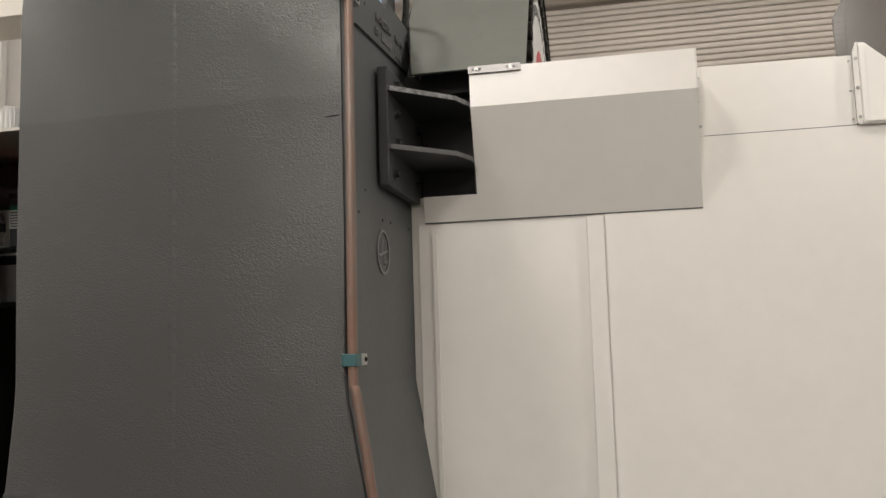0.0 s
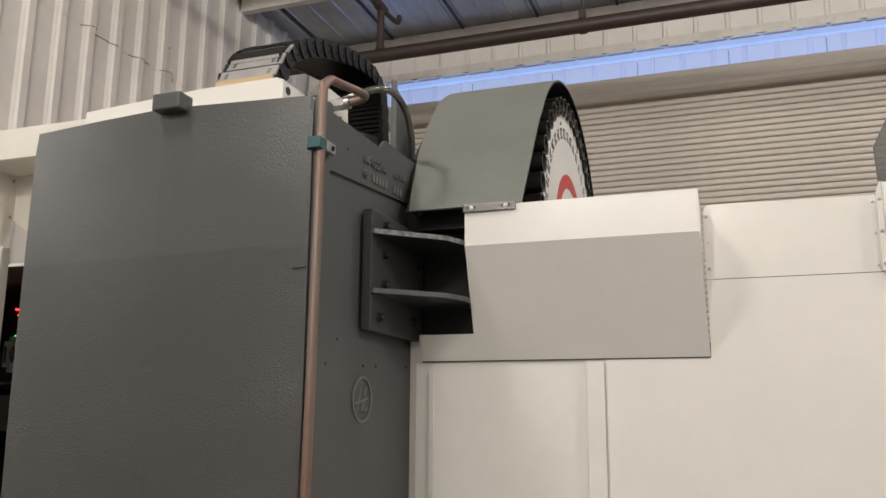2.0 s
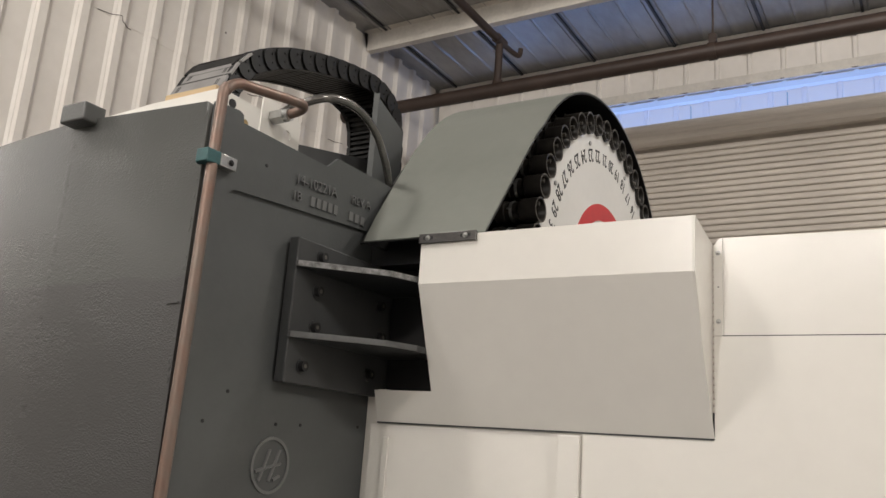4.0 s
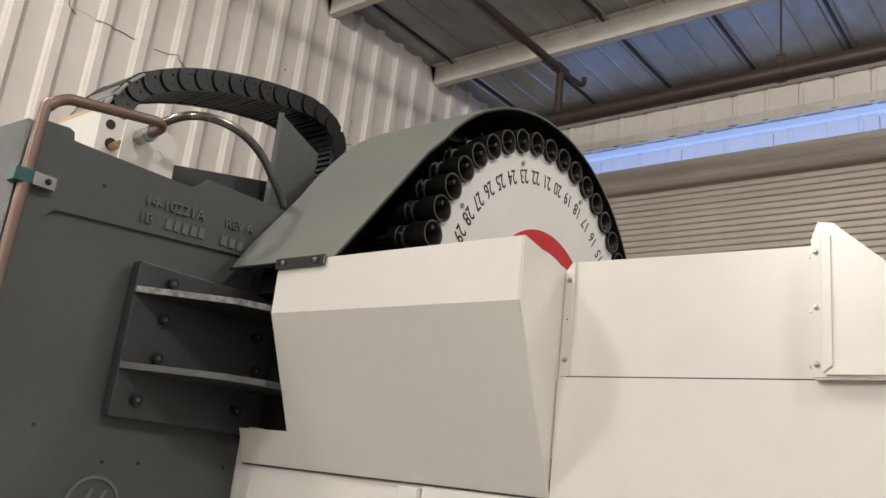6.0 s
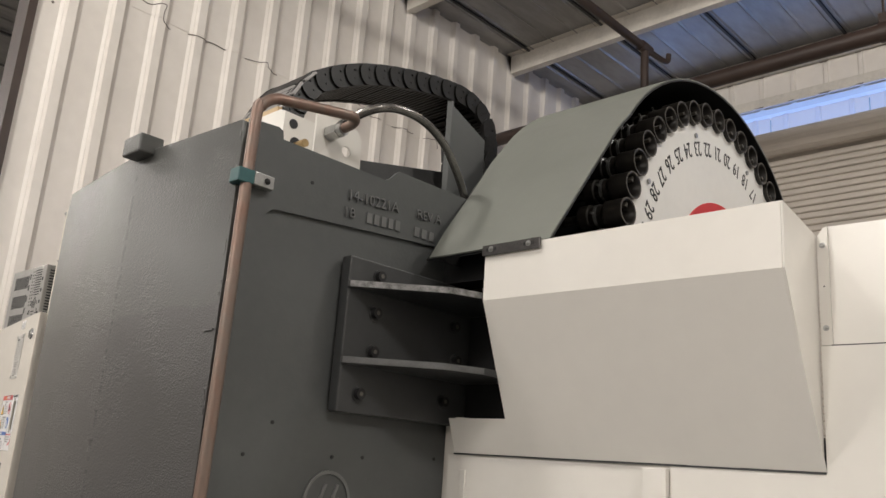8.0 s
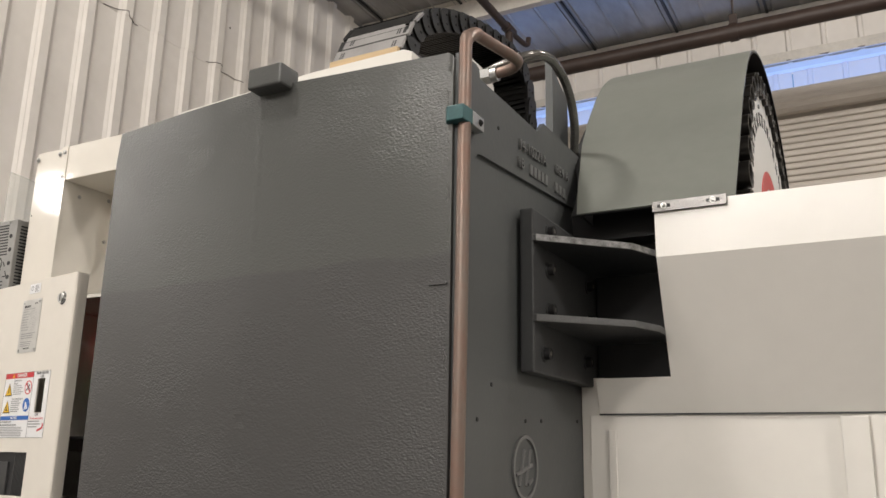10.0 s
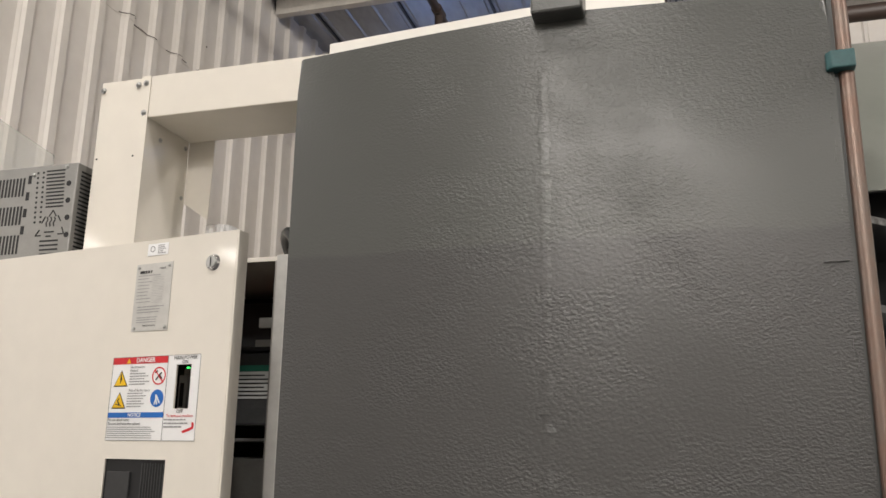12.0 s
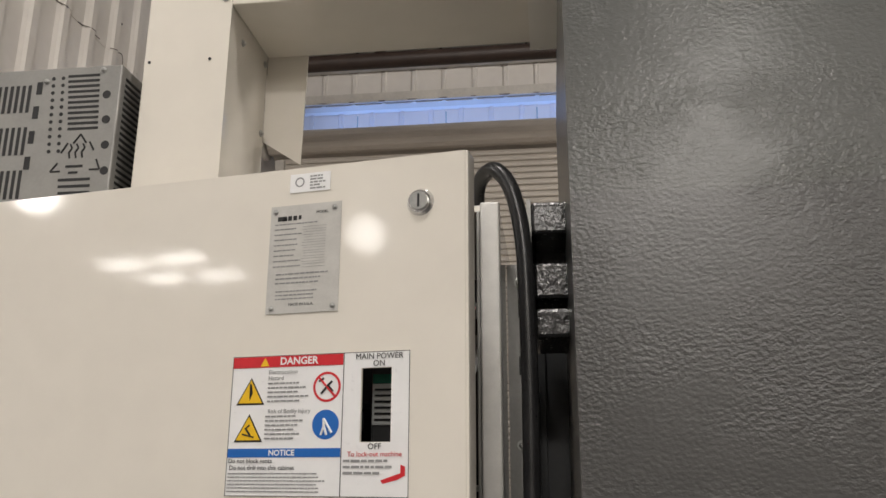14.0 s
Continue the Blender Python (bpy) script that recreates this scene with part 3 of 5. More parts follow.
for z in (2.094, 1.950):
    rib = part("gusset_rib", prism([(-0.504, 1.893), (-0.497, 1.891), (-0.362, 2.024), (-0.335, 2.10), (-0.335, 2.29), (-0.504, 2.29)], "z", z, z + 0.013), STEEL_BLACK, bracket)
    part("rib_edge", prism([(-0.505, 1.8905), (-0.497, 1.8895), (-0.3605, 2.0235), (-0.3335, 2.10), (-0.3355, 2.10), (-0.3625, 2.0245), (-0.498, 1.8915)], "z", z + 0.001, z + 0.0125), RIB_EDGE if z > 2 else RIB_DULL, rib, "scuffed bright edge" if z > 2 else "worn grey edge")
part("mount_body", box(-0.50, -0.350, 2.235, 2.30, 1.872, 2.20, 0.003), BLACK, bracket)
part("top_arm", box(-0.525, -0.34, 2.17, 2.30, 2.158, 2.215), BLACK, bracket)
for y, z in ((1.963, 2.128), (1.960, 2.055), (1.961, 1.980), (1.936, 1.898), (2.196, 1.995), (2.165, 1.907), (2.186, 2.066)):
    bolt = part("bolt", rod((-0.503, y, z), (-0.489, y, z), 0.0105, 14), BLACK, bracket, smooth=True)
    part("washer", ring(0.007, 0.015, 0.003, 18, Matrix.Translation((-0.503, y + 0.003, z)) @ XUP), STEEL_BLACK, bolt)
    part("hex_socket", rod((-0.4895, y, z), (-0.4885, y, z), 0.0045, 6), POT_RIM, bolt)

# ---- enclosure ----
enclosure = thing("machine_enclosure", (0.2, 2.3, 0), "white painted sheet steel machine enclosure", "machine enclosure")
part("main_panel", box(-0.508, 1.9, 2.203, 2.213, 0.0, 1.806, 0.001), ENCLOSURE, enclosure)
part("right_panel", prism([(-0.002, 0.0), (1.9, 0.0), (1.9, 1.992), (0.247, 1.992), (0.247, 1.806), (-0.002, 1.806)], "y", 2.1990, 2.2028), ENCLOSURE, enclosure)
part("lap_strip", prism([(-0.058, 0.0), (-0.010, 0.0), (-0.006, 1.8), (-0.050, 1.8)], "y", 2.190, 2.2028, bevel=0.0015), ENCLOSURE, enclosure)
part("edge_fold", box(-0.470, -0.455, 2.199, 2.2028, 0.0, 1.775, 0.001), ENCLOSURE, enclosure)
part("upper_panel", prism([(0.262, 1.9935), (0.632, 1.9935), (0.632, 2.176), (0.262, 2.181)], "y", 2.209, 2.213), ENCLOSURE, enclosure)
part("panel_gap", box(0.262, 1.9, 2.199, 2.2088, 1.9921, 1.9937), BLACK, enclosure, "dark gap between the panels")
part("upper_flange", prism([(0.246, 1.994), (0.262, 1.994), (0.262, 2.180), (0.256, 2.178), (0.246, 2.165)], "y", 2.204, 2.2085), ENCLOSURE, enclosure)
part("wing_panel", prism([(0.6415, 1.994), (0.876, 1.994), (0.657, 2.198), (0.6415, 2.200)], "y", 2.183, 2.187), ENCLOSURE, enclosure)
part("wing_flange", prism([(0.629, 1.994), (0.641, 1.994), (0.641, 2.200), (0.638, 2.203), (0.629, 2.178)], "y", 2.1865, 2.1935), ENCLOSURE, enclosure)
part("wing_lip", prism([(0.6425, 1.998), (0.655, 2.008), (0.655, 2.180), (0.6425, 2.190)], "y", 2.1795, 2.1828, bevel=0.001), ENCLOSURE, enclosure)
part("wing_fold", prism([(0.657, 2.006), (0.646, 1.996), (0.87, 1.996), (0.86, 2.006)], "y", 2.1795, 2.1828, bevel=0.001), ENCLOSURE, enclosure)
part("wing_ledge", box(0.632, 1.9, 2.184, 2.2, 1.9912, 1.9925), ENCLOSURE, enclosure)
for x, z in ((0.254, 2.150), (0.254, 2.02), (0.635, 2.160), (0.635, 2.085), (0.635, 2.01)):
    part("screw", screw_head((x, 2.204 if x < 0.5 else 2.1865, z), (0, -1, 0), 0.0030, 0.003), ZINC, enclosure, smooth=True)
for z in (2.160, 2.085, 2.01):
    part("stud", rod((0.6235, 2.209, z), (0.6235, 2.201, z), 0.0022, 10), ZINC, enclosure, smooth=True)
part("rivet_hole", rod((0.254, 2.2045, 2.085), (0.254, 2.2035, 2.085), 0.0013, 8), BLACK, enclosure)
for x in (0.28, 0.40, 0.53):
    part("tab", box(x, x + 0.012, 2.205, 2.2135, 1.992, 1.9965), ENCLOSURE, enclosure)
part("corner_closure", box(-0.5285, -0.48, 2.214, 2.26, 0.0, 1.88), ENCLOSURE, enclosure)
# unseen black sheet, added to keep the inside dark
part("dark_inner_backing", box(-0.30, 1.9, 2.9, 2.92, 0, 1.9), BLACK, enclosure)

window = thing("enclosure_window", (0.95, 2.62, 1.99), "smoked acrylic enclosure window panel", "window panel")
part("pane", prism([(0.712, 1.99), (0.700, 2.41), (0.735, 2.48), (0.865, 2.635), (1.6, 3.3), (1.6, 1.99)], "y", 2.60, 2.606), SMOKED, window)

# ---- chip guard box under the carousel ----
guard = thing("carousel_guard_box", (-0.05, 2.14, 1.806), "white folded sheet metal guard box below the carousel", "guard box")
GY, GZ, GT = 2.083, 2.09, 2.192
t = 0.003
part("front_strip", box(-0.332, 0.238, GY, GY + t, GZ, GT), ENCLOSURE, guard)


def slope_y(z):
    return GY + (GZ - z) / (GZ - 1.808) * (2.2 - GY)


bm = bmesh.new()
outer = [bm.verts.new((x, slope_y(z), z)) for x, z in ((-0.332, GZ), (0.238, GZ), (0.246, 1.808), (-0.487, 1.808), (-0.484, 1.875), (-0.336, 1.875))]
inner = [bm.verts.new(v.co + Vector((0, t, 0))) for v in outer]
bm.faces.new(outer), bm.faces.new(inner[::-1])
for k in range(6):
    bm.faces.new((outer[k], inner[k], inner[(k + 1) % 6], outer[(k + 1) % 6]))
part("sloped_face", bm, ENCLOSURE, guard)
part("side_wall", prism([(GY + 0.0005, GT), (2.216, 2.170), (2.205, 1.809), (GY + 0.0005, GZ)], "x", 0.2385, 0.2415), ENCLOSURE, guard)
part("bottom_lip", box(-0.487, 0.246, 2.1975, 2.2025, 1.8045, 1.8075), STEEL_BLACK, guard)

# ---- tool carousel ----
CY, CZ, DX = 2.83, 2.212, -0.197
carousel = thing("tool_carousel", (DX, CY, 1.75), "white numbered tool carousel disc ringed with black tool pots", "tool carousel")
outline = []
for k in range(44 * 18):
    a = 2 * math.pi * k / (44 * 18)
    off = (a - radians(109.4) + math.pi / 44) % (2 * math.pi / 44) - math.pi / 44
    side2 = 0.0315 ** 2 - (0.479 * math.sin(off)) ** 2
    r = min(0.468, 0.479 * math.cos(off) - math.sqrt(side2)) if side2 > 0 else 0.468
    outline.append((CY + r * math.cos(a), CZ + r * math.sin(a)))
part("disc", prism(outline, "x", DX - 0.008, DX), DISC, carousel)
FACE = Matrix.Translation((DX, CY, CZ)) @ XUP
part("red_ring", ring(0.207, 0.254, 0.0015, 72, FACE), RED, carousel, "red ring round the hub")
part("drum", rod((-0.47, CY, CZ), (DX - 0.03, CY, CZ), 0.40, 64), BLACK, carousel)


def lathe(profile, seg=24):
    bm = bmesh.new()
    rows = [[bm.verts.new((h, r * math.cos(2 * math.pi * k / seg), r * math.sin(2 * math.pi * k / seg))) for k in range(seg)] for r, h in profile]
    for a, b in zip(rows, rows[1:]):
        for k in range(seg):
            bm.faces.new((a[k], b[k], b[(k + 1) % seg], a[(k + 1) % seg]))
    return bm


pot_mesh = mesh_of(lathe([(0.001, -0.05), (0.021, -0.05), (0.026, 0.006), (0.029, 0.010), (0.033, 0.010), (0.0335, 0.004), (0.0335, -0.035), (0.027, -0.04), (0.027, -0.075), (0.031, -0.077),
                          (0.031, -0.10), (0.012, -0.105), (0.012, -0.15), (0.001, -0.15)]), "tool_pot", POT, True)
rim_mesh = mesh_of(ring(0.0312, 0.0338, 0.0012, 28, pose(0.0098, 0, 0, 0, 90, 0)), "rim", POT_RIM)
peg_mesh = mesh_of(box(-0.03, 0.004, -0.004, 0.004, -0.026, -0.014), "drive_key", POT_RIM)
bm = ring(0.0272, 0.0288, 0.007, 24, pose(-0.062, 0, 0, 0, 90, 0))
rod((-0.060, 0.027, 0.006), (-0.060, 0.038, 0.010), 0.0028, 8, bm=bm)
clip_mesh = mesh_of(bm, "spring_clip", ZINC)
STEP = 360 / 44
for k in range(44):
    a = radians(109.4 + STEP * k)
    pot = new("tool_pot", pot_mesh)
    pot.parent = carousel
    pot.matrix_parent_inverse = Matrix.Translation(-Vector(carousel.location))
    pot.matrix_basis = Matrix.Translation((DX, CY + 0.479 * math.cos(a), CZ + 0.479 * math.sin(a))) @ Matrix.Rotation(a, 4, "X") @ Matrix.Diagonal((1, 0.91, 0.91, 1))
    for nm, me in (("rim", rim_mesh), ("drive_key", peg_mesh), ("spring_clip", clip_mesh)):
        o = new(nm, me)
        o.parent = pot
for n in range(13, 33):
    a = radians(109.4 + STEP * (n - 23))
    up = Vector((0, -math.cos(a), -math.sin(a)))
    right = Vector((0, up.z, -up.y))
    m = Matrix((right, up, Vector((1, 0, 0)))).transposed().to_4x4()
    m.translation = (DX + 0.0006, CY + 0.392 * math.cos(a), CZ + 0.392 * math.sin(a))
    part("number", words(str(n), 0.047, m @ Matrix.Diagonal((0.80, 1.12, 1, 1))), INK, carousel)
    if n % 5 == 3:
        part("index_pin", rod((DX, CY + 0.423 * math.cos(a), CZ + 0.423 * math.sin(a)), (DX + 0.004, CY + 0.423 * math.cos(a), CZ + 0.423 * math.sin(a)), 0.006, 12), ZINC, carousel)

part("retaining_strut", rod((-0.31, 2.40, 2.30), (-0.31, 2.47, 2.50), 0.005, 8), ZINC, carousel)

# ---- carousel hood ----
hood = thing("carousel_hood", (-0.36, 2.5, 2.19), "grey-green sheet metal hood arched over the carousel, black inside", "hood")
HY, HZ, HR = 2.80, 2.21, 0.553
line = [(2.085, 2.194), (2.14, 2.267), (2.20, 2.347), (2.255, 2.420), (2.31, 2.493)]
profile = line + [(HY + HR * math.cos(radians(a)), HZ + HR * math.sin(radians(a))) for a in range(143, -12, -5)]


def hood_sheet(shrink, thick, mat, name, label=""):
    bm = bmesh.new()
    layers = []
    for s in (shrink, shrink + thick):
        rows = []
        for i, (y, z) in enumerate(profile):
            j0, j1 = profile[max(i - 1, 0)], profile[min(i + 1, len(profile) - 1)]
            d = Vector((0, j1[0] - j0[0], j1[1] - j0[1])).normalized()
            n = Vector((0, d.z, -d.y))
            back = -0.487 - 0.045 * min(1, i / 3) - (0.012 if mat is BLACK and i in (0, 2, 3) else 0)
            row = []
            for v in range(9):
                x = back + (-0.183 - back) * v / 8
                dent = 0.013 * max(0.0, 1 - abs(i - 3) / 2.0) * (1 - v / 8) ** 1.5
                row.append(bm.verts.new(Vector((x, y, z)) + n * (s + dent)))
            rows.append(row)
        layers.append(rows)
    a, b = layers
    for i in range(len(profile) - 1):
        for v in range(8):
            bm.faces.new((a[i][v], a[i][v + 1], a[i + 1][v + 1], a[i + 1][v]))
            bm.faces.new((b[i][v], b[i + 1][v], b[i + 1][v + 1], b[i][v + 1]))
        for v in (0, 8):
            bm.faces.new((a[i][v], b[i][v], b[i + 1][v], a[i + 1][v]))
    for i in (0, len(profile) - 1):
        for v in range(8):
            bm.faces.new((a[i][v], a[i][v + 1], b[i][v + 1], b[i][v]))
    part(name, bm, mat, hood, label, smooth=True)


hood_sheet(0.0, 0.003, HOOD, "cover_sheet")
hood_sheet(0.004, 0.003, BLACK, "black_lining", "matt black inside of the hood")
part("edge_strip", box(-0.335, -0.197, 2.076, 2.081, 2.176, 2.197, 0.001), STRIP_METAL, hood, "dark strip with slotted screw holes")
for x in (-0.312, -0.222):
    part("slotted_screw", screw_head((x, 2.0752, 2.187), (0, -1, 0), 0.0038, 0.003), ZINC, hood, smooth=True)
    part("slot", box(x - 0.012, x + 0.012, 2.0752, 2.0762, 2.184, 2.190), BLACK, hood)
# added black sheet closes the hood's back so its inside stays dark
part("dark_hood_backing", prism([(HY + (y - HY) * 0.975, HZ + (z - HZ) * 0.975) for y, z in profile], "x", -0.484, -0.480), BLACK, hood)

post = thing("sheet_metal_post", (-0.6, 2.3, 2.3), "dark grey folded sheet metal post behind the hood", "post")
part("web", prism([(2.222, 2.25), (2.36, 2.25), (2.36, 2.575), (2.222, 2.632)], "x", -0.602, -0.598), CAST_FRONT, post)
part("flange", box(-0.598, -0.585, 2.222, 2.226, 2.25, 2.628), CAST_FRONT, post)

# ---- copper pipe and hose ----
copper = thing("copper_pipe", (-0.525, 1.655, 1.0), "tarnished copper pipe clamped up the column corner", "pipe")
route = [(-0.33, 1.640, 0.2), (-0.475, 1.640, 1.10), (-0.497, 1.641, 1.25), (-0.519, 1.643, 1.385), (-0.526, 1.646, 1.45), (-0.524, 1.652, 1.9), (-0.523, 1.656, 2.34),
         (-0.523, 1.663, 2.383), (-0.523, 1.690, 2.408), (-0.526, 1.73, 2.418), (-0.522, 1.85, 2.438), (-0.528, 1.883, 2.443), (-0.55, 1.897, 2.440), (-0.60, 1.897, 2.436)]
part("pipe", tube(smooth_path(route, 6), 0.0105, 14), COPPER, copper, smooth=True)
part("fitting_nut", rod((-0.622, 1.897, 2.436), (-0.588, 1.897, 2.436), 0.017, 6), ZINC, copper)
part("fitting_collar", rod((-0.590, 1.897, 2.436), (-0.575, 1.897, 2.436), 0.014, 16), ZINC, copper, smooth=True)
for z in (2.245, 1.455):
    clamp = part("clamp", prism([(-0.549, 1.640), (-0.543, 1.632), (-0.514, 1.632), (-0.512, 1.664), (-0.549, 1.650)], "z", z - 0.013, z + 0.013, bevel=0.002), TEAL, copper, "teal painted clamp")
    part("clamp_strap", box(-0.5295, -0.5120, 1.664, 1.705, z - 0.012, z + 0.012, 0.0015), ZINC, clamp, "bare metal strap")
    part("clamp_screw", screw_head((-0.512, 1.690, z), (1, 0, 0), 0.004, 0.003), BLACK, clamp)
hose = part("hydraulic_hose", tube(smooth_path([(-0.62, 1.90, 2.44), (-0.56, 1.903, 2.458), (-0.515, 1.93, 2.478), (-0.502, 1.985, 2.492), (-0.503, 2.055, 2.491), (-0.508, 2.12, 2.468),
                                                (-0.518, 2.175, 2.428), (-0.535, 2.222, 2.395), (-0.55, 2.26, 2.36)]), 0.0095, 14), HOSE, None, smooth=True)
tagged(hose, "shiny black hydraulic hose arching from the copper fitting", "hose")

dark = part("top_cover_plate", prism([(2.0, 2.36), (2.29, 2.36), (2.29, 2.478), (2.0, 2.418)], "x", -0.70, -0.65), STEEL_BLACK, None)
tagged(dark, "dark painted cover plate behind the casting rim", "cover plate")

# ---- white tray, fitting plate and drag chain on the column top ----
tray = thing("chain_tray", (-0.98, 1.9, 2.36), "white painted sheet metal tray on top of the column", "tray")
part("tray_body", prism([(-1.38, 2.36), (-0.752, 2.36), (-0.752, 2.512), (-0.772, 2.520), (-1.0, 2.518), (-1.38, 2.497)], "y", 1.868, 2.0), ENCLOSURE, tray)
for y, z, r in ((1.893, 2.489, 0.011), (1.903, 2.446, 0.014)):
    part("cut_out", rod((-0.7525, y, z), (-0.7505, y, z), r, 20), BLACK, tray)
part("tray_screw", screw_head((-0.80, 1.8680, 2.40), (0, -1, 0), 0.004, 0.003), ZINC, tray)
part("brass_plug", rod((-0.752, 1.905, 2.440), (-0.715, 1.905, 2.440), 0.009, 16), BRASS, tray)
part("fitting_plate", plate_with_hole([(1.862, 2.36), (1.99, 2.36), (1.986, 2.452), (1.972, 2.470), (1.935, 2.474), (1.862, 2.474)], (1.947, 2.413), 0.0115, -0.628, -0.624), ENCLOSURE, tray, "white fitting plate")
part("wood_strip", box(-0.958, -0.79, 1.872, 1.93, 2.521, 2.534), WOOD, tray, "raw wood strip")

chain = thing("drag_chain", (-0.88, 2.2, 2.54), "black plastic cable drag chain arching over the column", "cable chain")
CX0, CX1 = -0.957, -0.79
OUTER = smooth_path([(0, 1.884, 2.536), (0, 1.905, 2.585), (0, 1.926, 2.624), (0, 1.950, 2.652), (0, 1.986, 2.678), (0, 2.038, 2.709), (0, 2.114, 2.744), (0, 2.21, 2.776), (0, 2.319, 2.803), (0, 2.438, 2.822),
                     (0, 2.505, 2.821), (0, 2.563, 2.803), (0, 2.607, 2.765), (0, 2.628, 2.71), (0, 2.636, 2.63), (0, 2.635, 2.53), (0, 2.63, 2.40)], 20)
chain_path = []
for k, p in enumerate(OUTER):
    d = (OUTER[min(k + 1, len(OUTER) - 1)] - OUTER[max(k - 1, 0)]).normalized()
    chain_path.append(p + 0.029 * Vector((0, d.z, -d.y)))
for (y0, z0), (y1, z1), sx in (((1.882, 2.537), (1.899, 2.571), 0.0), ((1.901, 2.575), (1.922, 2.614), 0.012), ((1.925, 2.618), (1.955, 2.652), 0.020)):
    pl = part("end_plate", prism([(y0, z0), (y1, z1), (y1 + 0.006, z1 - 0.003), (y0 + 0.006, z0 - 0.003)], "x", CX0 + sx - 0.004, CX1 + 0.004 + sx * 0.4, bevel=0.001), CHAIN_GREY, chain, "grey metal end plate")
    d = Vector((0, y1 - y0, z1 - z0)).normalized()
    n = Vector((0, -d.z, d.y))
    for x in (CX0 + sx + 0.014, CX1 - 0.022):
        bm = bmesh.new()
        for k in range(8):
            p = Vector((x + 0.006 * (k % 2), y0, z0)) + d * (0.010 + 0.0052 * (k // 2))
            rod(p, p + n * 0.0008, 0.0018, 8, bm=bm)
        part("perforation", bm, BLACK, pl)
W = CX1 - CX0
PITCH, H2 = 0.047, 0.028
bm = bmesh.new()
lens = [(-PITCH * 0.62, -H2), (PITCH * 0.42, -H2), (PITCH * 0.62, -H2 * 0.75), (PITCH * 0.75, -H2 * 0.3), (PITCH * 0.78, H2 * 0.2), (PITCH * 0.70, H2 * 0.65), (PITCH * 0.5, H2 * 0.95), (PITCH * 0.42, H2), (-PITCH * 0.62, H2)]
for x in (0.0, W - 0.008):
    prism(lens, "x", x, x + 0.008, bm=bm)
prism([(-PITCH * 0.45, -H2), (PITCH * 0.45, -H2), (PITCH * 0.45, H2), (-PITCH * 0.45, H2)], "x", -0.004, 0.0, bm=bm)
scale_plate = [(PITCH * 0.55, H2 * 0.98)] + [(PITCH * (-0.12 + 0.5 * math.cos(radians(a))), H2 * 0.98 * math.sin(radians(a))) for a in range(90, 271, 20)] + [(PITCH * 0.55, -H2 * 0.98)]
outer = [bm.verts.new((W + 0.004 - 0.0048 * y / PITCH, y, z)) for y, z in scale_plate]
inner = [bm.verts.new((W - 0.002, y, z)) for y, z in scale_plate]
bm.faces.new(outer)
for k in range(len(outer)):
    bm.faces.new((outer[k], inner[k], inner[(k + 1) % len(outer)], outer[(k + 1) % len(outer)]))
for k in range(3):
    y = PITCH * (-0.33 + 0.33 * k)
    box(0.0, W, y - 0.004, y + 0.004, -H2 + 0.002, -H2 + 0.012, bm=bm)
box(0.0, W, -PITCH * 0.4, PITCH * 0.4, H2 - 0.008, H2 - 0.001, bm=bm)
box(0.010, W - 0.010, -PITCH * 0.55, PITCH * 0.55, -H2 + 0.014, H2 - 0.012, bm=bm)
for y, z in ((0.0, -0.009), (0.008, 0.012)):
    rod((W + 0.003, y, z), (W + 0.006, y, z), 0.003, 8, bm=bm)
link_mesh = mesh_of(bm, "link", PLASTIC)
run, last = 0.0, None
for a, b in zip(chain_path, chain_path[1:]):
    run += (b - a).length
    if last is None or run - last >= PITCH * 1.02:
        last = run
        d = (b - a).normalized()
        o = new("link", link_mesh)
        o.parent = chain
        o.matrix_parent_inverse = Matrix.Translation(-Vector(chain.location))
        o.matrix_basis = Matrix.Translation((CX0, a.y, a.z)) @ Matrix.Rotation(math.atan2(d.z, d.y), 4, "X")

# ---- cable duct frame beside the column ----
duct = thing("cable_duct_frame", (-1.85, 1.97, 0), "cream painted sheet steel cable duct frame with screws", "cable duct")
part("post", box(-1.908, -1.7885, 1.880, 2.035, 0.0, 2.482, 0.002), CABINET, duct)
part("beam", box(-1.788, -1.16, 1.8805, 2.035, 2.392, 2.4845, 0.002), CABINET, duct)
part("corner_cover", box(-1.808, -1.7865, 1.8775, 1.8798, 2.0, 2.484), CABINET, duct)
part("inner_panel", prism([(-1.789, 2.252), (-1.728, 2.212), (-1.724, 2.40), (-1.789, 2.40)], "y", 2.036, 2.039), CABINET, duct)
for x, z in ((-1.900, 2.462), (-1.815, 2.466), (-1.797, 2.468), (-1.796, 2.402)):
    part("screw", screw_head((x, 1.8775, z), (0, -1, 0), 0.0042, 0.003), ZINC, duct, smooth=True)
for x, z in ((-1.912, 2.31), (-1.825, 2.31)):
    part("rivet_hole", rod((x + 0.012, 1.8798, z), (x + 0.012, 1.8790, z), 0.0022, 8), BLACK, duct)
for y, z in ((1.93, 2.36), (2.022, 2.375), (2.022, 2.26)):
    part("screw", screw_head((-1.7883, y, z), (1, 0, 0), 0.0035, 0.003), ZINC, duct, smooth=True)



def lathe_z(profile, x, y, seg, pleat):
    """A turned body round a vertical axis with a pleated wall."""
    bm = bmesh.new()
    rows = []
    for r, z in profile:
        row = []
        for k in range(seg):
            a, rr = 2 * math.pi * k / seg, max(0.0005, r - pleat * (k % 2))
            row.append(bm.verts.new((x + rr * math.cos(a), y + rr * math.sin(a), z)))
        rows.append(row)
    for a, b in zip(rows, rows[1:]):
        for k in range(seg):
            bm.faces.new((a[k], b[k], b[(k + 1) % seg], a[(k + 1) % seg]))
    return bm


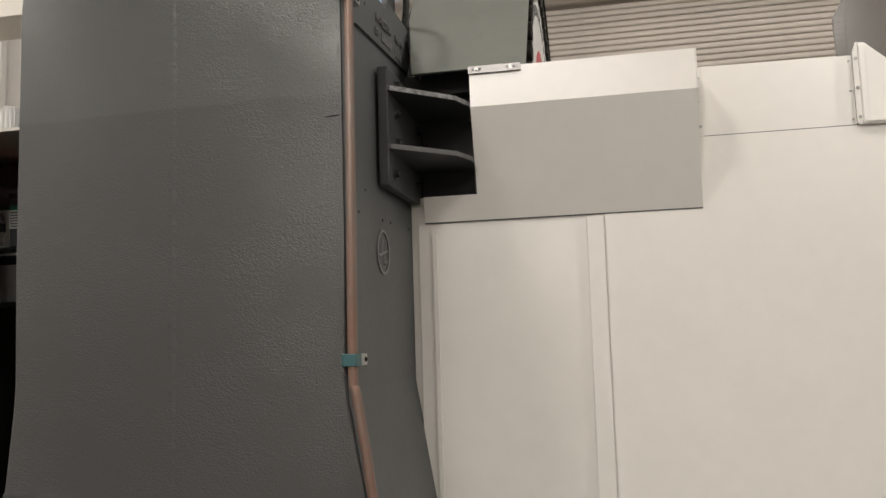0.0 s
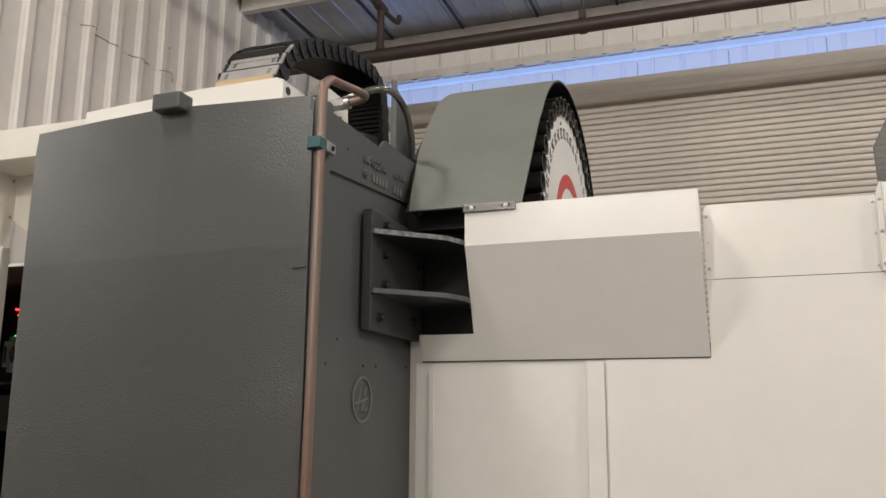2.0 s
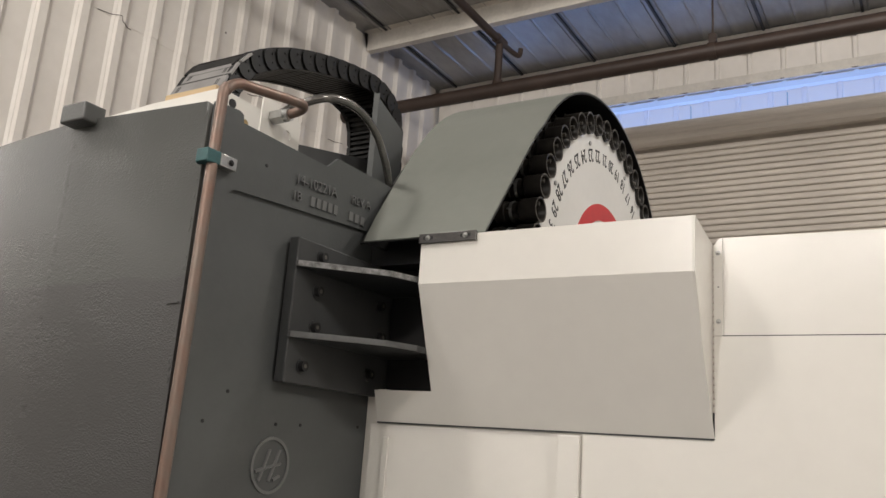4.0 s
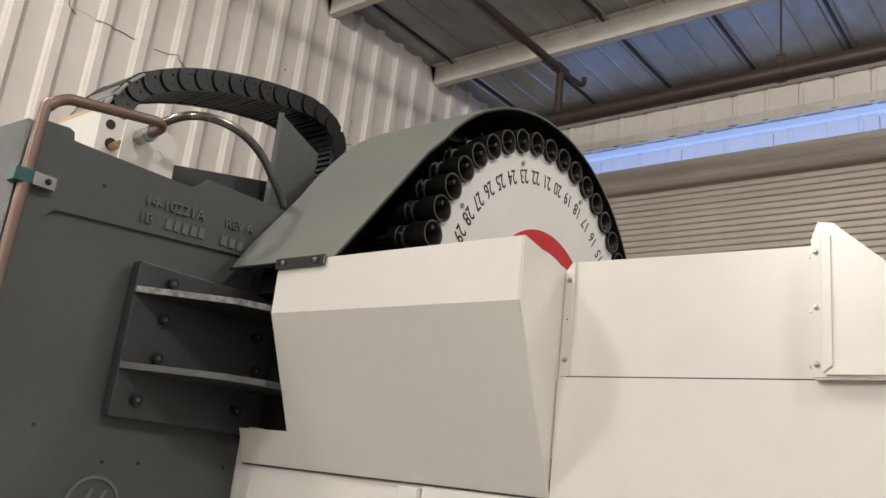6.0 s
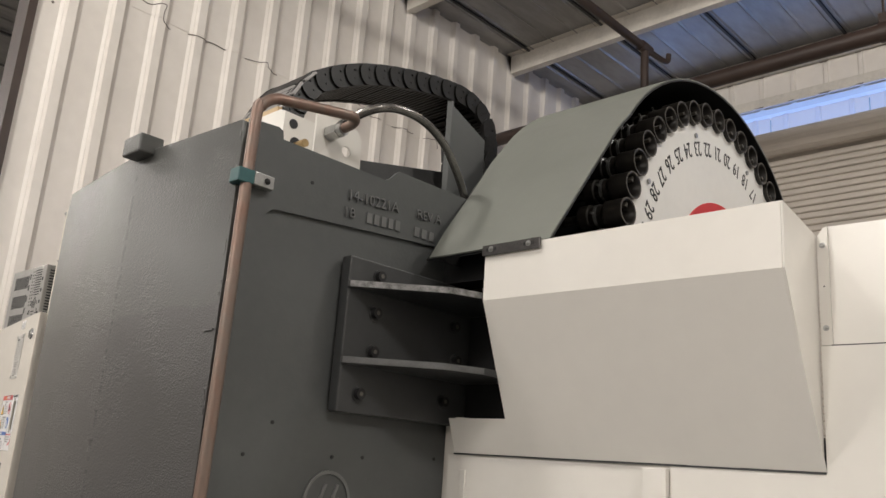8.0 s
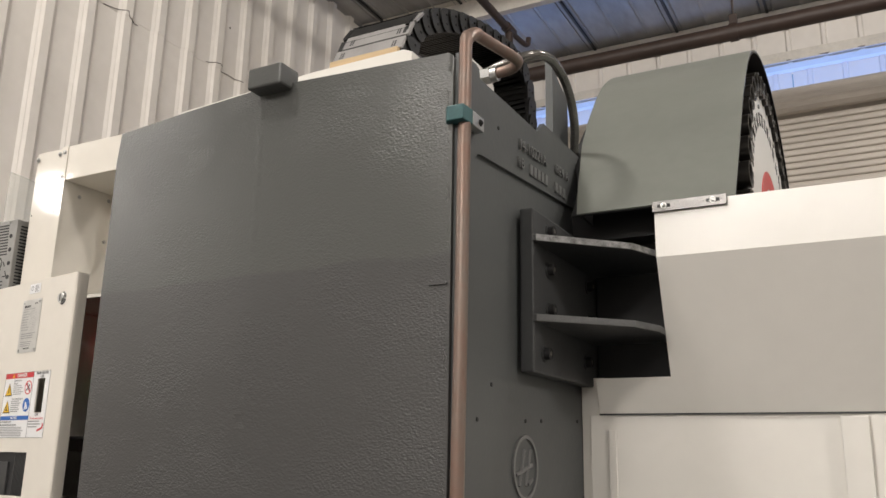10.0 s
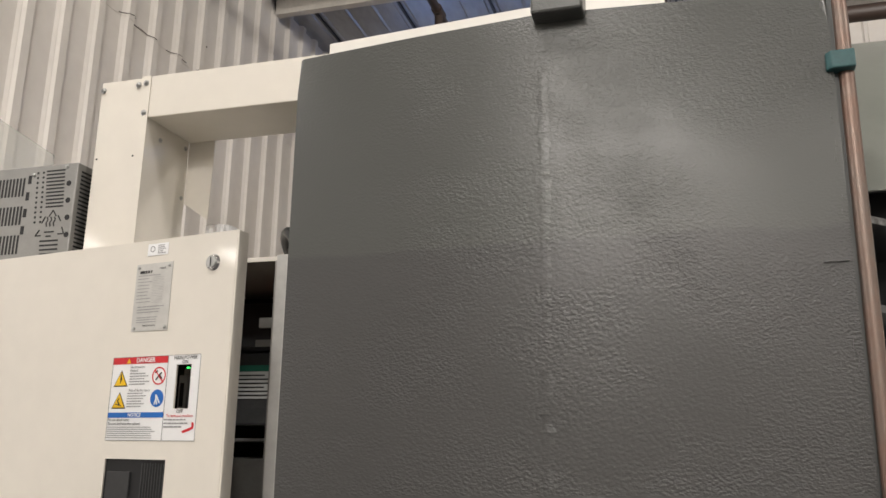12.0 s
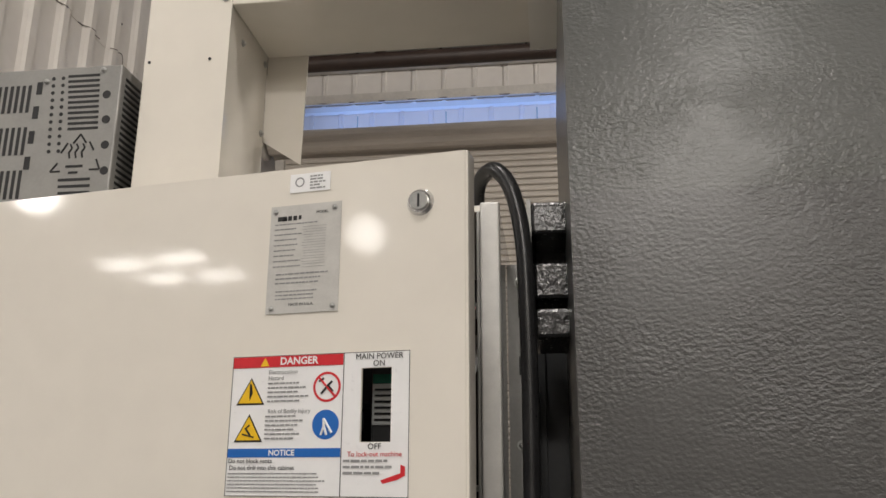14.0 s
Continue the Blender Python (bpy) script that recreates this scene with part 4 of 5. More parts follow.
# ---- electrical cabinet ----
cabinet = thing("electrical_cabinet", (-1.8, 2.0, 0), "cream electrical cabinet with its door ajar", "electrical cabinet")
part("back_panel", box(-2.25, -1.43, 2.17, 2.18, 0.6, 2.07), BLACK, cabinet)
part("top_panel", box(-2.25, -1.428, 1.83, 2.18, 2.060, 2.068), CABINET, cabinet)
part("bottom_panel", box(-2.25, -1.428, 1.83, 2.18, 0.6, 0.61), CABINET, cabinet)
part("far_side", box(-2.26, -2.25, 1.83, 2.18, 0.6, 2.068), CABINET, cabinet)
part("near_side", box(-1.428, -1.420, 1.835, 2.18, 0.6, 2.068), CABINET, cabinet)
# cream jamb given a greyer colour that holds its side-lit shade
part("jamb", box(-1.441, -1.4185, 1.822, 1.8345, 0.6, 2.0695, 0.002), PLATE, cabinet)
part("jamb_return", box(-1.4455, -1.4415, 1.826, 1.8345, 0.6, 2.060, 0.001), VENT_STEEL, cabinet)
part("inner_shelf", box(-2.2, -1.43, 1.90, 2.17, 1.745, 1.75), ZINC, cabinet)
part("lower_tray", box(-2.2, -1.43, 1.86, 2.16, 1.62, 1.715), VENT_STEEL, cabinet)
part("amplifier", box(-1.90, -1.56, 2.07, 2.16, 1.86, 2.03, 0.004), BLACK, cabinet)
part("inner_rail", box(-1.56, -1.44, 1.98, 1.99, 1.895, 1.94), VENT_STEEL, cabinet)
part("inner_rail", box(-1.56, -1.44, 1.99, 2.0, 1.965, 1.985), VENT_STEEL, cabinet)
for k, (x, z) in enumerate(((-1.769, 1.978), (-1.757, 1.976), (-1.757, 1.960))):
    part("indicator", rod((x, 2.0695, z), (x, 2.064, z), 0.0035, 8), LED_RED, cabinet)
part("indicator", rod((-1.762, 2.0695, 1.896), (-1.762, 2.064, 1.896), 0.0025, 8), LED_GREEN, cabinet)
contactor = part("contactor", box(-1.748, -1.65, 2.03, 2.15, 1.785, 1.892, 0.003), PALE_BOX, cabinet, "pale grey contactor block")
for k in range(3):
    part("terminal", box(-1.746 + 0.028 * k, -1.728 + 0.028 * k, 2.012, 2.031, 1.80, 1.876, 0.002), PALE_BOX, contactor)
    part("terminal_slot", box(-1.741 + 0.028 * k, -1.733 + 0.028 * k, 2.0105, 2.012, 1.812, 1.860), STEEL_BLACK, contactor)
    part("terminal_screw", screw_head((-1.737 + 0.028 * k, 2.03, 1.884), (0, -1, 0), 0.005, 0.004), ZINC, contactor)
    part("terminal_screw", screw_head((-1.737 + 0.028 * k, 2.03, 1.792), (0, -1, 0), 0.005, 0.004), ZINC, contactor)
breaker = part("main_breaker", box(-1.592, -1.468, 1.952, 2.06, 1.775, 1.912, 0.004), STEEL_BLACK, cabinet, "black main circuit breaker")
part("breaker_label", box(-1.590, -1.490, 1.9505, 1.9518, 1.8755, 1.887), GREEN_LABEL, breaker)
part("breaker_rating", box(-1.590, -1.490, 1.9505, 1.9518, 1.824, 1.875), PALE_BOX, breaker, "pale rating label")
bm = bmesh.new()
for k in range(6):
    box(-1.587, -1.503 - 0.008 * (k % 3), 1.9498, 1.9504, 1.829 + 0.0075 * k, 1.8315 + 0.0075 * k, bm=bm)
part("rating_print", bm, INK, breaker)
part("breaker_button", box(-1.504, -1.494, 1.948, 1.952, 1.806, 1.816), RED, breaker)
part("breaker_lever", box(-1.625, -1.600, 1.92, 1.952, 1.815, 1.84, 0.003), BLACK, breaker)
part("terminal_cover", box(-1.592, -1.47, 1.945, 2.06, 1.913, 1.922, 0.002), BLACK, breaker)
part("side_fuse", box(-1.478, -1.466, 1.945, 1.951, 1.84, 1.88), PALE_BOX, breaker)
roll = part("filter_element", lathe_z([(0.034, 2.0685), (0.036, 2.08), (0.036, 2.205), (0.034, 2.215), (0.001, 2.215)], -1.738, 2.115, 40, 0.0018), STICKER, None)
tagged(roll, "white pleated filter element standing on the cabinet", "filter")
for nm, pts, mat in (("red_wire", [(-1.47, 2.10, 1.99), (-1.462, 1.95, 1.97), (-1.47, 1.90, 1.93), (-1.50, 1.95, 1.90)], RED),
                     ("black_wire", [(-1.50, 2.12, 1.97), (-1.465, 1.98, 1.93), (-1.46, 1.92, 1.89), (-1.48, 1.90, 1.86)], RUBBER),
                     ("white_wire", [(-1.47, 2.1, 1.93), (-1.455, 1.96, 1.92), (-1.458, 1.92, 1.885), (-1.47, 1.9, 1.86)], STICKER)):
    part(nm, tube(smooth_path(pts), 0.0028, 8), mat, cabinet, smooth=True)

# the door, ajar: its own axes are u (away from the free edge), outwards, and z
DA = math.atan(0.17)
DOOR = Matrix.Translation((-1.442, 1.690, 0)) @ Matrix.Rotation(math.pi - DA, 4, "Z")   # +x runs from free edge to hinge, +y outwards
DW = 0.80


def on_door(bm):
    bm.transform(DOOR)
    return bm


BRK = (0.0775, 0.1085, 1.793, 1.8635)
WIN = (0.115, 0.2475, 1.625, 1.7125)


def sheet_with_holes(u0, u1, z0, z1, holes):
    """A flat sheet cut into strips round rectangular openings."""
    bm = bmesh.new()
    us = sorted({u0, u1, *(h[0] for h in holes), *(h[1] for h in holes)})
    zs = sorted({z0, z1, *(h[2] for h in holes), *(h[3] for h in holes)})
    grid = {(a, c): bm.verts.new((a, 0, c)) for a in us for c in zs}
    for a, b in zip(us, us[1:]):
        for c, d in zip(zs, zs[1:]):
            if not any(h[0] <= a and b <= h[1] and h[2] <= c and d <= h[3] for h in holes):
                bm.faces.new((grid[a, c], grid[b, c], grid[b, d], grid[a, d]))
    made = bmesh.ops.extrude_face_region(bm, geom=list(bm.faces))
    for v in made["geom"]:
        if isinstance(v, bmesh.types.BMVert):
            v.co.y -= 0.003
    return bm


bm = sheet_with_holes(0.003, DW, 0.62, 2.0815, [BRK, WIN])
box(0.0, 0.0035, -0.026, -0.0005, 0.62, 2.0815, 0.0012, bm=bm)
box(0.003, DW, -0.026, -0.0005, 2.078, 2.0815, bm=bm)
door = part("door", on_door(bm), CABINET, cabinet, "cream painted door standing ajar")


def on_face(name, u0, u1, z0, z1, mat, parent, lift=0.0005, label="", thick=0.0004):
    return part(name, on_door(box(u0, u1, lift, lift + thick, z0, z1)), mat, parent, label)


def face_words(name, text, size, u, z, mat, parent, lift=0.0014, bold=0.0):
    m = Matrix.Translation((u, lift, z)) @ Matrix(((-1, 0, 0, 0), (0, 0, 1, 0), (0, 1, 0, 0), (0, 0, 0, 1)))
    return part(name, on_door(words(text, size, m, 0.0001, bold)), mat, parent)


def bars(name, u_left, u_right, z_top, rows, pitch, height, mat, parent, seed, lift=0.0010):
    """Lines of unreadable print as plain bars; u falls to the reader's right."""
    rnd = random.Random(seed)
    bm = bmesh.new()
    for k in range(rows):
        end = u_left - (u_left - u_right) * rnd.uniform(0.68, 1.0)
        z, u = z_top - pitch * k, u_left
        while u > end + height:
            w = min(u - end, height * rnd.uniform(1.2, 4.5))
            box(u - w, u, lift, lift + 0.0002, z - height, z, bm=bm)
            u -= w + height * 0.55
    return part(name, on_door(bm), mat, parent)


# lock
lock = part("quarter_turn_lock", on_door(rod((0.050, 0.0, 2.030), (0.050, 0.004, 2.030), 0.0145, 28, r2=0.012)), CHROME, door, "chrome quarter-turn lock")
part("lock_core", on_door(rod((0.050, 0.004, 2.030), (0.050, 0.0065, 2.030), 0.0095, 24)), ZINC, lock)
part("lock_slot", on_door(box(0.0488, 0.0512, 0.0065, 0.0070, 2.023, 2.037)), INK, lock)

# small sticker
small = on_face("approval_sticker", 0.1505, 0.1975, 2.0535, 2.0745, STICKER, door, label="small white approval sticker")
bars("sticker_print", 0.174, 0.155, 2.0715, 5, 0.0034, 0.0017, GREY_INK, small, 4)
part("sticker_mark", on_door(ring(0.004, 0.0055, 0.0002, 20, Matrix.Translation((0.186, 0.0011, 2.065)) @ Matrix.Rotation(-math.pi / 2, 4, "X"))), GREY_INK, small)

# name plate
plate = on_face("name_plate", 0.1365, 0.2180, 1.9225, 2.0395, PLATE, door, 0.0004, "engraved aluminium name plate", 0.0008)
for u, z in ((0.144, 2.033), (0.2125, 2.033), (0.1425, 1.928), (0.2115, 1.928)):
    part("rivet", on_door(screw_head((u, 0.0012, z), (0, 1, 0), 0.0022, 0.0014)), ZINC, plate)
bm = bmesh.new()
for a, b in (((0.2105, 2.0225), (0.199, 2.0275)), ((0.205, 2.0225), (0.1985, 2.0265)), ((0.1985, 2.0225), (0.193, 2.0275)), ((0.1925, 2.0225), (0.187, 2.0275)), ((0.186, 2.023), (0.182, 2.0275))):
    box(min(a[0], b[0]), max(a[0], b[0]) - 0.001, 0.0013, 0.0015, a[1], b[1], bm=bm)
part("maker_mark", on_door(bm), INK, plate)
face_words("plate_word", "MODEL", 0.0042, 0.158, 2.0295, INK, plate, 0.0014)
bars("plate_line", 0.2125, 0.146, 2.0195, 1, 0.004, 0.0014, GREY_INK, plate, 3, 0.0013)
bars("plate_print", 0.2125, 0.178, 2.0140, 8, 0.0058, 0.0013, GREY_INK, plate, 1, 0.0013)
bm = bmesh.new()
for k in range(8):
    z = 2.0145 - 0.0058 * k
    box(0.153, 0.180 - 0.001 * (k % 3), 0.0013, 0.00145, z - 0.0032, z - 0.0029, bm=bm)
    box(0.153, 0.180 - 0.001 * (k % 3), 0.0013, 0.00145, z, z + 0.0003, bm=bm)
part("plate_boxes", on_door(bm), GREY_INK, plate)
bars("plate_notes", 0.2085, 0.146, 1.9650, 3, 0.0048, 0.0016, GREY_INK, plate, 2, 0.0013)
bars("plate_small_notes", 0.2075, 0.148, 1.9465, 3, 0.0040, 0.0014, GREY_INK, plate, 7, 0.0013)
face_words("plate_origin", "MADE IN U.S.A.", 0.0042, 0.178, 1.9315, INK, plate, 0.0014)

# warning label: u 0.2515 (reader's left) to 0.0585
L0, L1, LS, T0, T1, TN = 0.2515, 0.0585, 0.1275, 1.742, 1.8795, 1.7875
sheet = sheet_with_holes(L1, L0, T0, T1, [(BRK[0] - 0.0005, BRK[1] + 0.0005, BRK[2] - 0.0005, BRK[3] + 0.0005)])
for v in sheet.verts:
    v.co.y = 0.0005 if v.co.y > -0.001 else 0.0001
warning = part("warning_label", on_door(sheet), STICKER, door, "white warning label with red and blue bands")
on_face("danger_band", LS + 0.0008, L0 - 0.0008, T1 - 0.0118, T1 - 0.0008, RED, warning, 0.0006, "red band")
on_face("notice_band", LS + 0.0008, L0 - 0.0008, TN - 0.0085, TN, BLUE, warning, 0.0006, "blue band")
face_words("danger_word", "DANGER", 0.0104, 0.1765, T1 - 0.0064, STICKER, warning, bold=0.025)
face_words("notice_word", "NOTICE", 0.0078, 0.191, TN - 0.0044, STICKER, warning, bold=0.02)
bm = bmesh.new()
for u0, u1, z0, z1 in ((L1, L0, T1 - 0.0006, T1), (L1, L0, T0, T0 + 0.0006), (L0 - 0.0006, L0, T0, T1), (L1, L1 + 0.0006, T0, T1), (LS - 0.0004, LS + 0.0004, T0, T1)):
    box(u0, u1, 0.0006, 0.0008, z0, z1, bm=bm)
part("label_border", on_door(bm), INK, warning)
face_words("power_words", "MAIN POWER", 0.0080, 0.0900, T1 - 0.0048, INK, warning)
face_words("on_word", "ON", 0.0080, 0.0900, T1 - 0.0118, INK, warning)
face_words("off_word", "OFF", 0.0080, 0.0930, 1.7885, INK, warning)
face_words("lockout_words", "To lock-out machine", 0.0066, 0.0930, 1.7815, RED, warning)
bars("lockout_print", 0.125, 0.066, 1.7765, 3, 0.0056, 0.0022, GREY_INK, warning, 11)
face_words("vents_words", "Do not block vents", 0.0062, 0.2250, 1.7755, INK, warning)
face_words("drill_words", "Do not drill into this cabinet", 0.0062, 0.2120, 1.7690, INK, warning)
bars("notice_print", 0.249, 0.132, 1.7642, 6, 0.0034, 0.0012, GREY_INK, warning, 12)
face_words("shock_title", "Electrocution", 0.0060, 0.1935, 1.8625, GREY_INK, warning)
face_words("shock_title", "Hazard", 0.0060, 0.2010, 1.8565, GREY_INK, warning)
bars("shock_print", 0.2100, 0.1640, 1.8522, 5, 0.0044, 0.0016, GREY_INK, warning, 13)
face_words("injury_title", "Risk of Bodily Injury", 0.0058, 0.1850, 1.8235, GREY_INK, warning)
bars("injury_print", 0.2110, 0.1640, 1.8195, 6, 0.0043, 0.0016, GREY_INK, warning, 14)


def flat_poly(points, lift, thick=0.0003):
    return on_door(prism([(u, z) for u, z in points], "y", lift, lift + thick))


def triangle(uc, zc, h, k=1.0):
    w = h * 0.58 * k
    return [(uc - w, zc - h / 2 * k), (uc + w, zc - h / 2 * k), (uc, zc + h / 2 * k)]


for zc, nm in ((1.8440, "shock_sign"), (1.8075, "slip_sign")):
    s = part(nm, flat_poly(triangle(0.2290, zc, 0.0275), 0.0006), INK, warning)
    part("yellow_field", flat_poly(triangle(0.2290, zc - 0.0003, 0.0275, 0.84), 0.0010), YELLOW, s, "yellow triangle")
bm = flat_poly([(u - 0.0055, z) for u, z in ((0.2343, 1.8425), (0.2318, 1.8425), (0.2352, 1.8345), (0.2330, 1.8450), (0.2355, 1.8450), (0.2335, 1.8515), (0.2360, 1.8515))], 0.0014)
part("bolt_sign", bm, INK, warning)
bm = bmesh.new()
for a, b, r in (((0.241, 1.8015), (0.228, 1.7985), 0.0008), ((0.238, 1.8075), (0.232, 1.8000), 0.001), ((0.2375, 1.807), (0.2335, 1.8105), 0.0008)):
    rod((a[0] - 0.0055, 0.0014, a[1]), (b[0] - 0.0055, 0.0014, b[1]), r, 6, bm=bm)
part("slip_strokes", on_door(bm), INK, warning)
part("warning_triangle", flat_poly(triangle(0.2145, T1 - 0.0064, 0.0085), 0.0010), YELLOW, warning)
TURN_OUT = Matrix.Rotation(-math.pi / 2, 4, "X")
forbid = part("prohibition_ring", on_door(ring(0.0125, 0.0148, 0.0003, 40, Matrix.Translation((0.1450, 0.0006, 1.8465)) @ TURN_OUT)), RED, warning, "red prohibition ring")
bm = rod((0.1540, 0.001, 1.8560), (0.1360, 0.001, 1.8370), 0.0011, 6)
part("prohibition_bar", on_door(bm), RED, forbid)
bm = bmesh.new()
for a, b in (((0.1510, 1.840), (0.1440, 1.848)), ((0.1440, 1.848), (0.1395, 1.852)), ((0.1440, 1.848), (0.1385, 1.842)), ((0.1535, 1.852), (0.1485, 1.855))):
    rod((a[0], 0.0009, a[1]), (b[0], 0.0009, b[1]), 0.0011, 6, bm=bm)
part("prohibition_strokes", on_door(bm), INK, forbid)
duty = part("mandatory_disc", on_door(rod((0.1450, 0.0006, 1.8100), (0.1450, 0.0009, 1.8100), 0.0142, 40)), BLUE, warning, "blue mandatory disc")
bm = bmesh.new()
for a, b in (((0.1495, 1.8000), (0.1465, 1.8085)), ((0.1465, 1.8085), (0.1470, 1.8160)), ((0.1465, 1.8085), (0.1435, 1.8000)), ((0.1465, 1.8150), (0.1380, 1.8020))):
    rod((a[0], 0.0012, a[1]), (b[0], 0.0012, b[1]), 0.0013, 6, bm=bm)
part("mandatory_strokes", on_door(bm), STICKER, duty)
part("lockout_drawing", on_door(prism([(0.062, 1.770), (0.0665, 1.772), (0.0665, 1.764), (0.0715, 1.7625), (0.0865, 1.7575), (0.084, 1.7545), (0.0700, 1.758), (0.0620, 1.762)], "y", 0.0008, 0.0010)), RED, warning, "small red padlock drawing")

# window in the door with a dark pane and vent behind it
pane = part("door_window", on_door(box(WIN[0] - 0.005, WIN[1] + 0.005, -0.0065, -0.0035, WIN[2] - 0.005, WIN[3] + 0.005)), BLACK, door, "dark window opening")
for k in range(9):
    part("vent_bar", on_door(box(0.118 + 0.0058 * k, 0.1205 + 0.0058 * k, -0.0034, -0.0020, WIN[2], WIN[3] - 0.006)), STEEL_BLACK, pane)
part("display_body", on_door(box(0.19, 0.24, -0.0034, 0.0005, WIN[2], WIN[3] - 0.02, 0.0008)), STEEL_BLACK, pane)

# ---- brake resistor box ----
resistor = thing("brake_resistor_box", (-2.06, 2.0, 2.07), "bare steel vented resistor box on the cabinet", "vented box")
RX0, RX1, RY0, RY1, RZ0, RZ1 = -2.20, -1.928, 1.862, 2.03, 2.069, 2.300
part("shell", box(RX0, RX1, RY0, RY1, RZ0, RZ1, 0.002), VENT_STEEL, resistor)
slots = []
for r in range(3):
    for k in range(13):
        x = -2.167 + 0.0088 * k + 0.002 * r
        slots.append((x, x + 0.0044, 2.236 - 0.062 * r, 2.276 - 0.062 * r))
for k in range(11):
    slots.append((-2.005 + 0.0009 * k, -1.959 + 0.0006 * k, 2.2845 - 0.0078 * k, 2.2878 - 0.0078 * k))
for k in range(5):
    slots.append((-2.000 + 0.001 * k, -1.955 + 0.0005 * k, 2.134 - 0.0092 * k, 2.1375 - 0.0092 * k))
slots += [(-1.992, -1.968, 2.153, 2.156), (-1.987, -1.974, 2.144, 2.147)]
slots += [(-2.049, -2.041, 2.262, 2.280), (-2.050, -2.042, 2.226, 2.244), (-2.051, -2.043, 2.190, 2.208), (-2.052, -2.044, 2.153, 2.171)]
slot_mesh = {}
for a, b, c, d in slots:
    key = (round(b - a, 4), round(d - c, 4))
    if key not in slot_mesh:
        slot_mesh[key] = mesh_of(box(-key[0] / 2, key[0] / 2, -0.0006, 0.0006, -key[1] / 2, key[1] / 2), "slot", BLACK)
    o = new("slot", slot_mesh[key])
    o.parent = resistor
    o.matrix_parent_inverse = Matrix.Translation(-Vector(resistor.location))
    o.matrix_basis = Matrix.Translation(((a + b) / 2, RY0, (c + d) / 2))
hole_mesh = mesh_of(rod((0, -0.0006, 0), (0, 0.0006, 0), 0.0026, 12), "vent_hole", BLACK)
big_hole = mesh_of(rod((0, -0.0006, 0), (0, 0.0006, 0), 0.0058, 18), "knockout", BLACK)
for k in range(11):
    for x in (-2.022, -2.008):
        o = new("vent_hole", hole_mesh)
        o.parent = resistor
        o.matrix_parent_inverse = Matrix.Translation(-Vector(resistor.location))
        o.matrix_basis = Matrix.Translation((x - 0.004 + 0.0007 * k, RY0, 2.284 - 0.0107 * k))
for k in range(4):
    o = new("knockout", big_hole)
    o.parent = resistor
    o.matrix_parent_inverse = Matrix.Translation(-Vector(resistor.location))
    o.matrix_basis = Matrix.Translation((-1.946 + 0.003 * k, RY0, 2.256 - 0.0365 * k))
bm = bmesh.new()
for pts in ([(-1.985, 2.187), (-1.976, 2.200), (-1.967, 2.187)], [(-2.004, 2.160), (-2.013, 2.148), (-1.999, 2.148)], [(-1.950, 2.163), (-1.944, 2.149), (-1.958, 2.149)],
            [(-1.993, 2.188), (-2.001, 2.174)], [(-1.962, 2.188), (-1.955, 2.176)],
            [(-1.989, 2.186), (-1.986, 2.180), (-1.990, 2.174), (-1.988, 2.166)], [(-1.980, 2.186), (-1.977, 2.180), (-1.981, 2.174), (-1.979, 2.166)], [(-1.971, 2.186), (-1.968, 2.180), (-1.972, 2.174), (-1.970, 2.166)]):
    for p, q in zip(pts, pts[1:]):
        rod((p[0], RY0, p[1]), (q[0], RY0, q[1]), 0.0013, 6, bm=bm)
part("heat_symbol", bm, BLACK, resistor)
bm = bmesh.new()
for k in range(24):
    for j in range(2):
        box(RX1 - 0.0005, RX1 + 0.0006, RY0 + 0.012 + 0.075 * j, RY0 + 0.078 + 0.075 * j, RZ0 + 0.010 + 0.0088 * k, RZ0 + 0.0138 + 0.0088 * k, bm=bm)
part("side_louvres", bm, BLACK, resistor)
part("maker_plate_bars", box(-2.165, -2.125, RY0 - 0.0006, RY0, 2.277, 2.288), CHAIN_GREY, resistor)
for x, z in ((-1.955, 2.293), (-2.036, 2.280)):
    part("screw", screw_head((x, RY0, z), (0, -1, 0), 0.003, 0.002), ZINC, resistor)

screen = part("acrylic_screen", prism([(2.32, 0.0), (2.62, 0.0), (2.62, 2.655), (2.38, 2.688), (2.32, 2.69)], "x", -2.70, -2.695), PLEXI, None)
tagged(screen, "clear acrylic screen standing behind the resistor box", "screen")

# ---- cable, side plate and cast arm between cabinet and column ----
cable = part("power_cable", tube(smooth_path([(-1.452, 1.90, 2.075), (-1.445, 1.86, 2.105), (-1.425, 1.83, 2.112), (-1.405, 1.82, 2.085), (-1.393, 1.82, 2.03), (-1.389, 1.82, 1.95),
                                             (-1.388, 1.82, 1.80), (-1.392, 1.82, 1.5), (-1.40, 1.82, 1.0)]), 0.0095, 14), RUBBER, None, smooth=True)
tagged(cable, "thick black power cable drooping beside the cabinet", "cable")
gland = part("cable_gland", rod((-1.452, 1.90, 2.066), (-1.452, 1.90, 2.085), 0.014, 14), ZINC, None, smooth=True)
tagged(gland, "metal cable gland on the cabinet top", "cable gland")
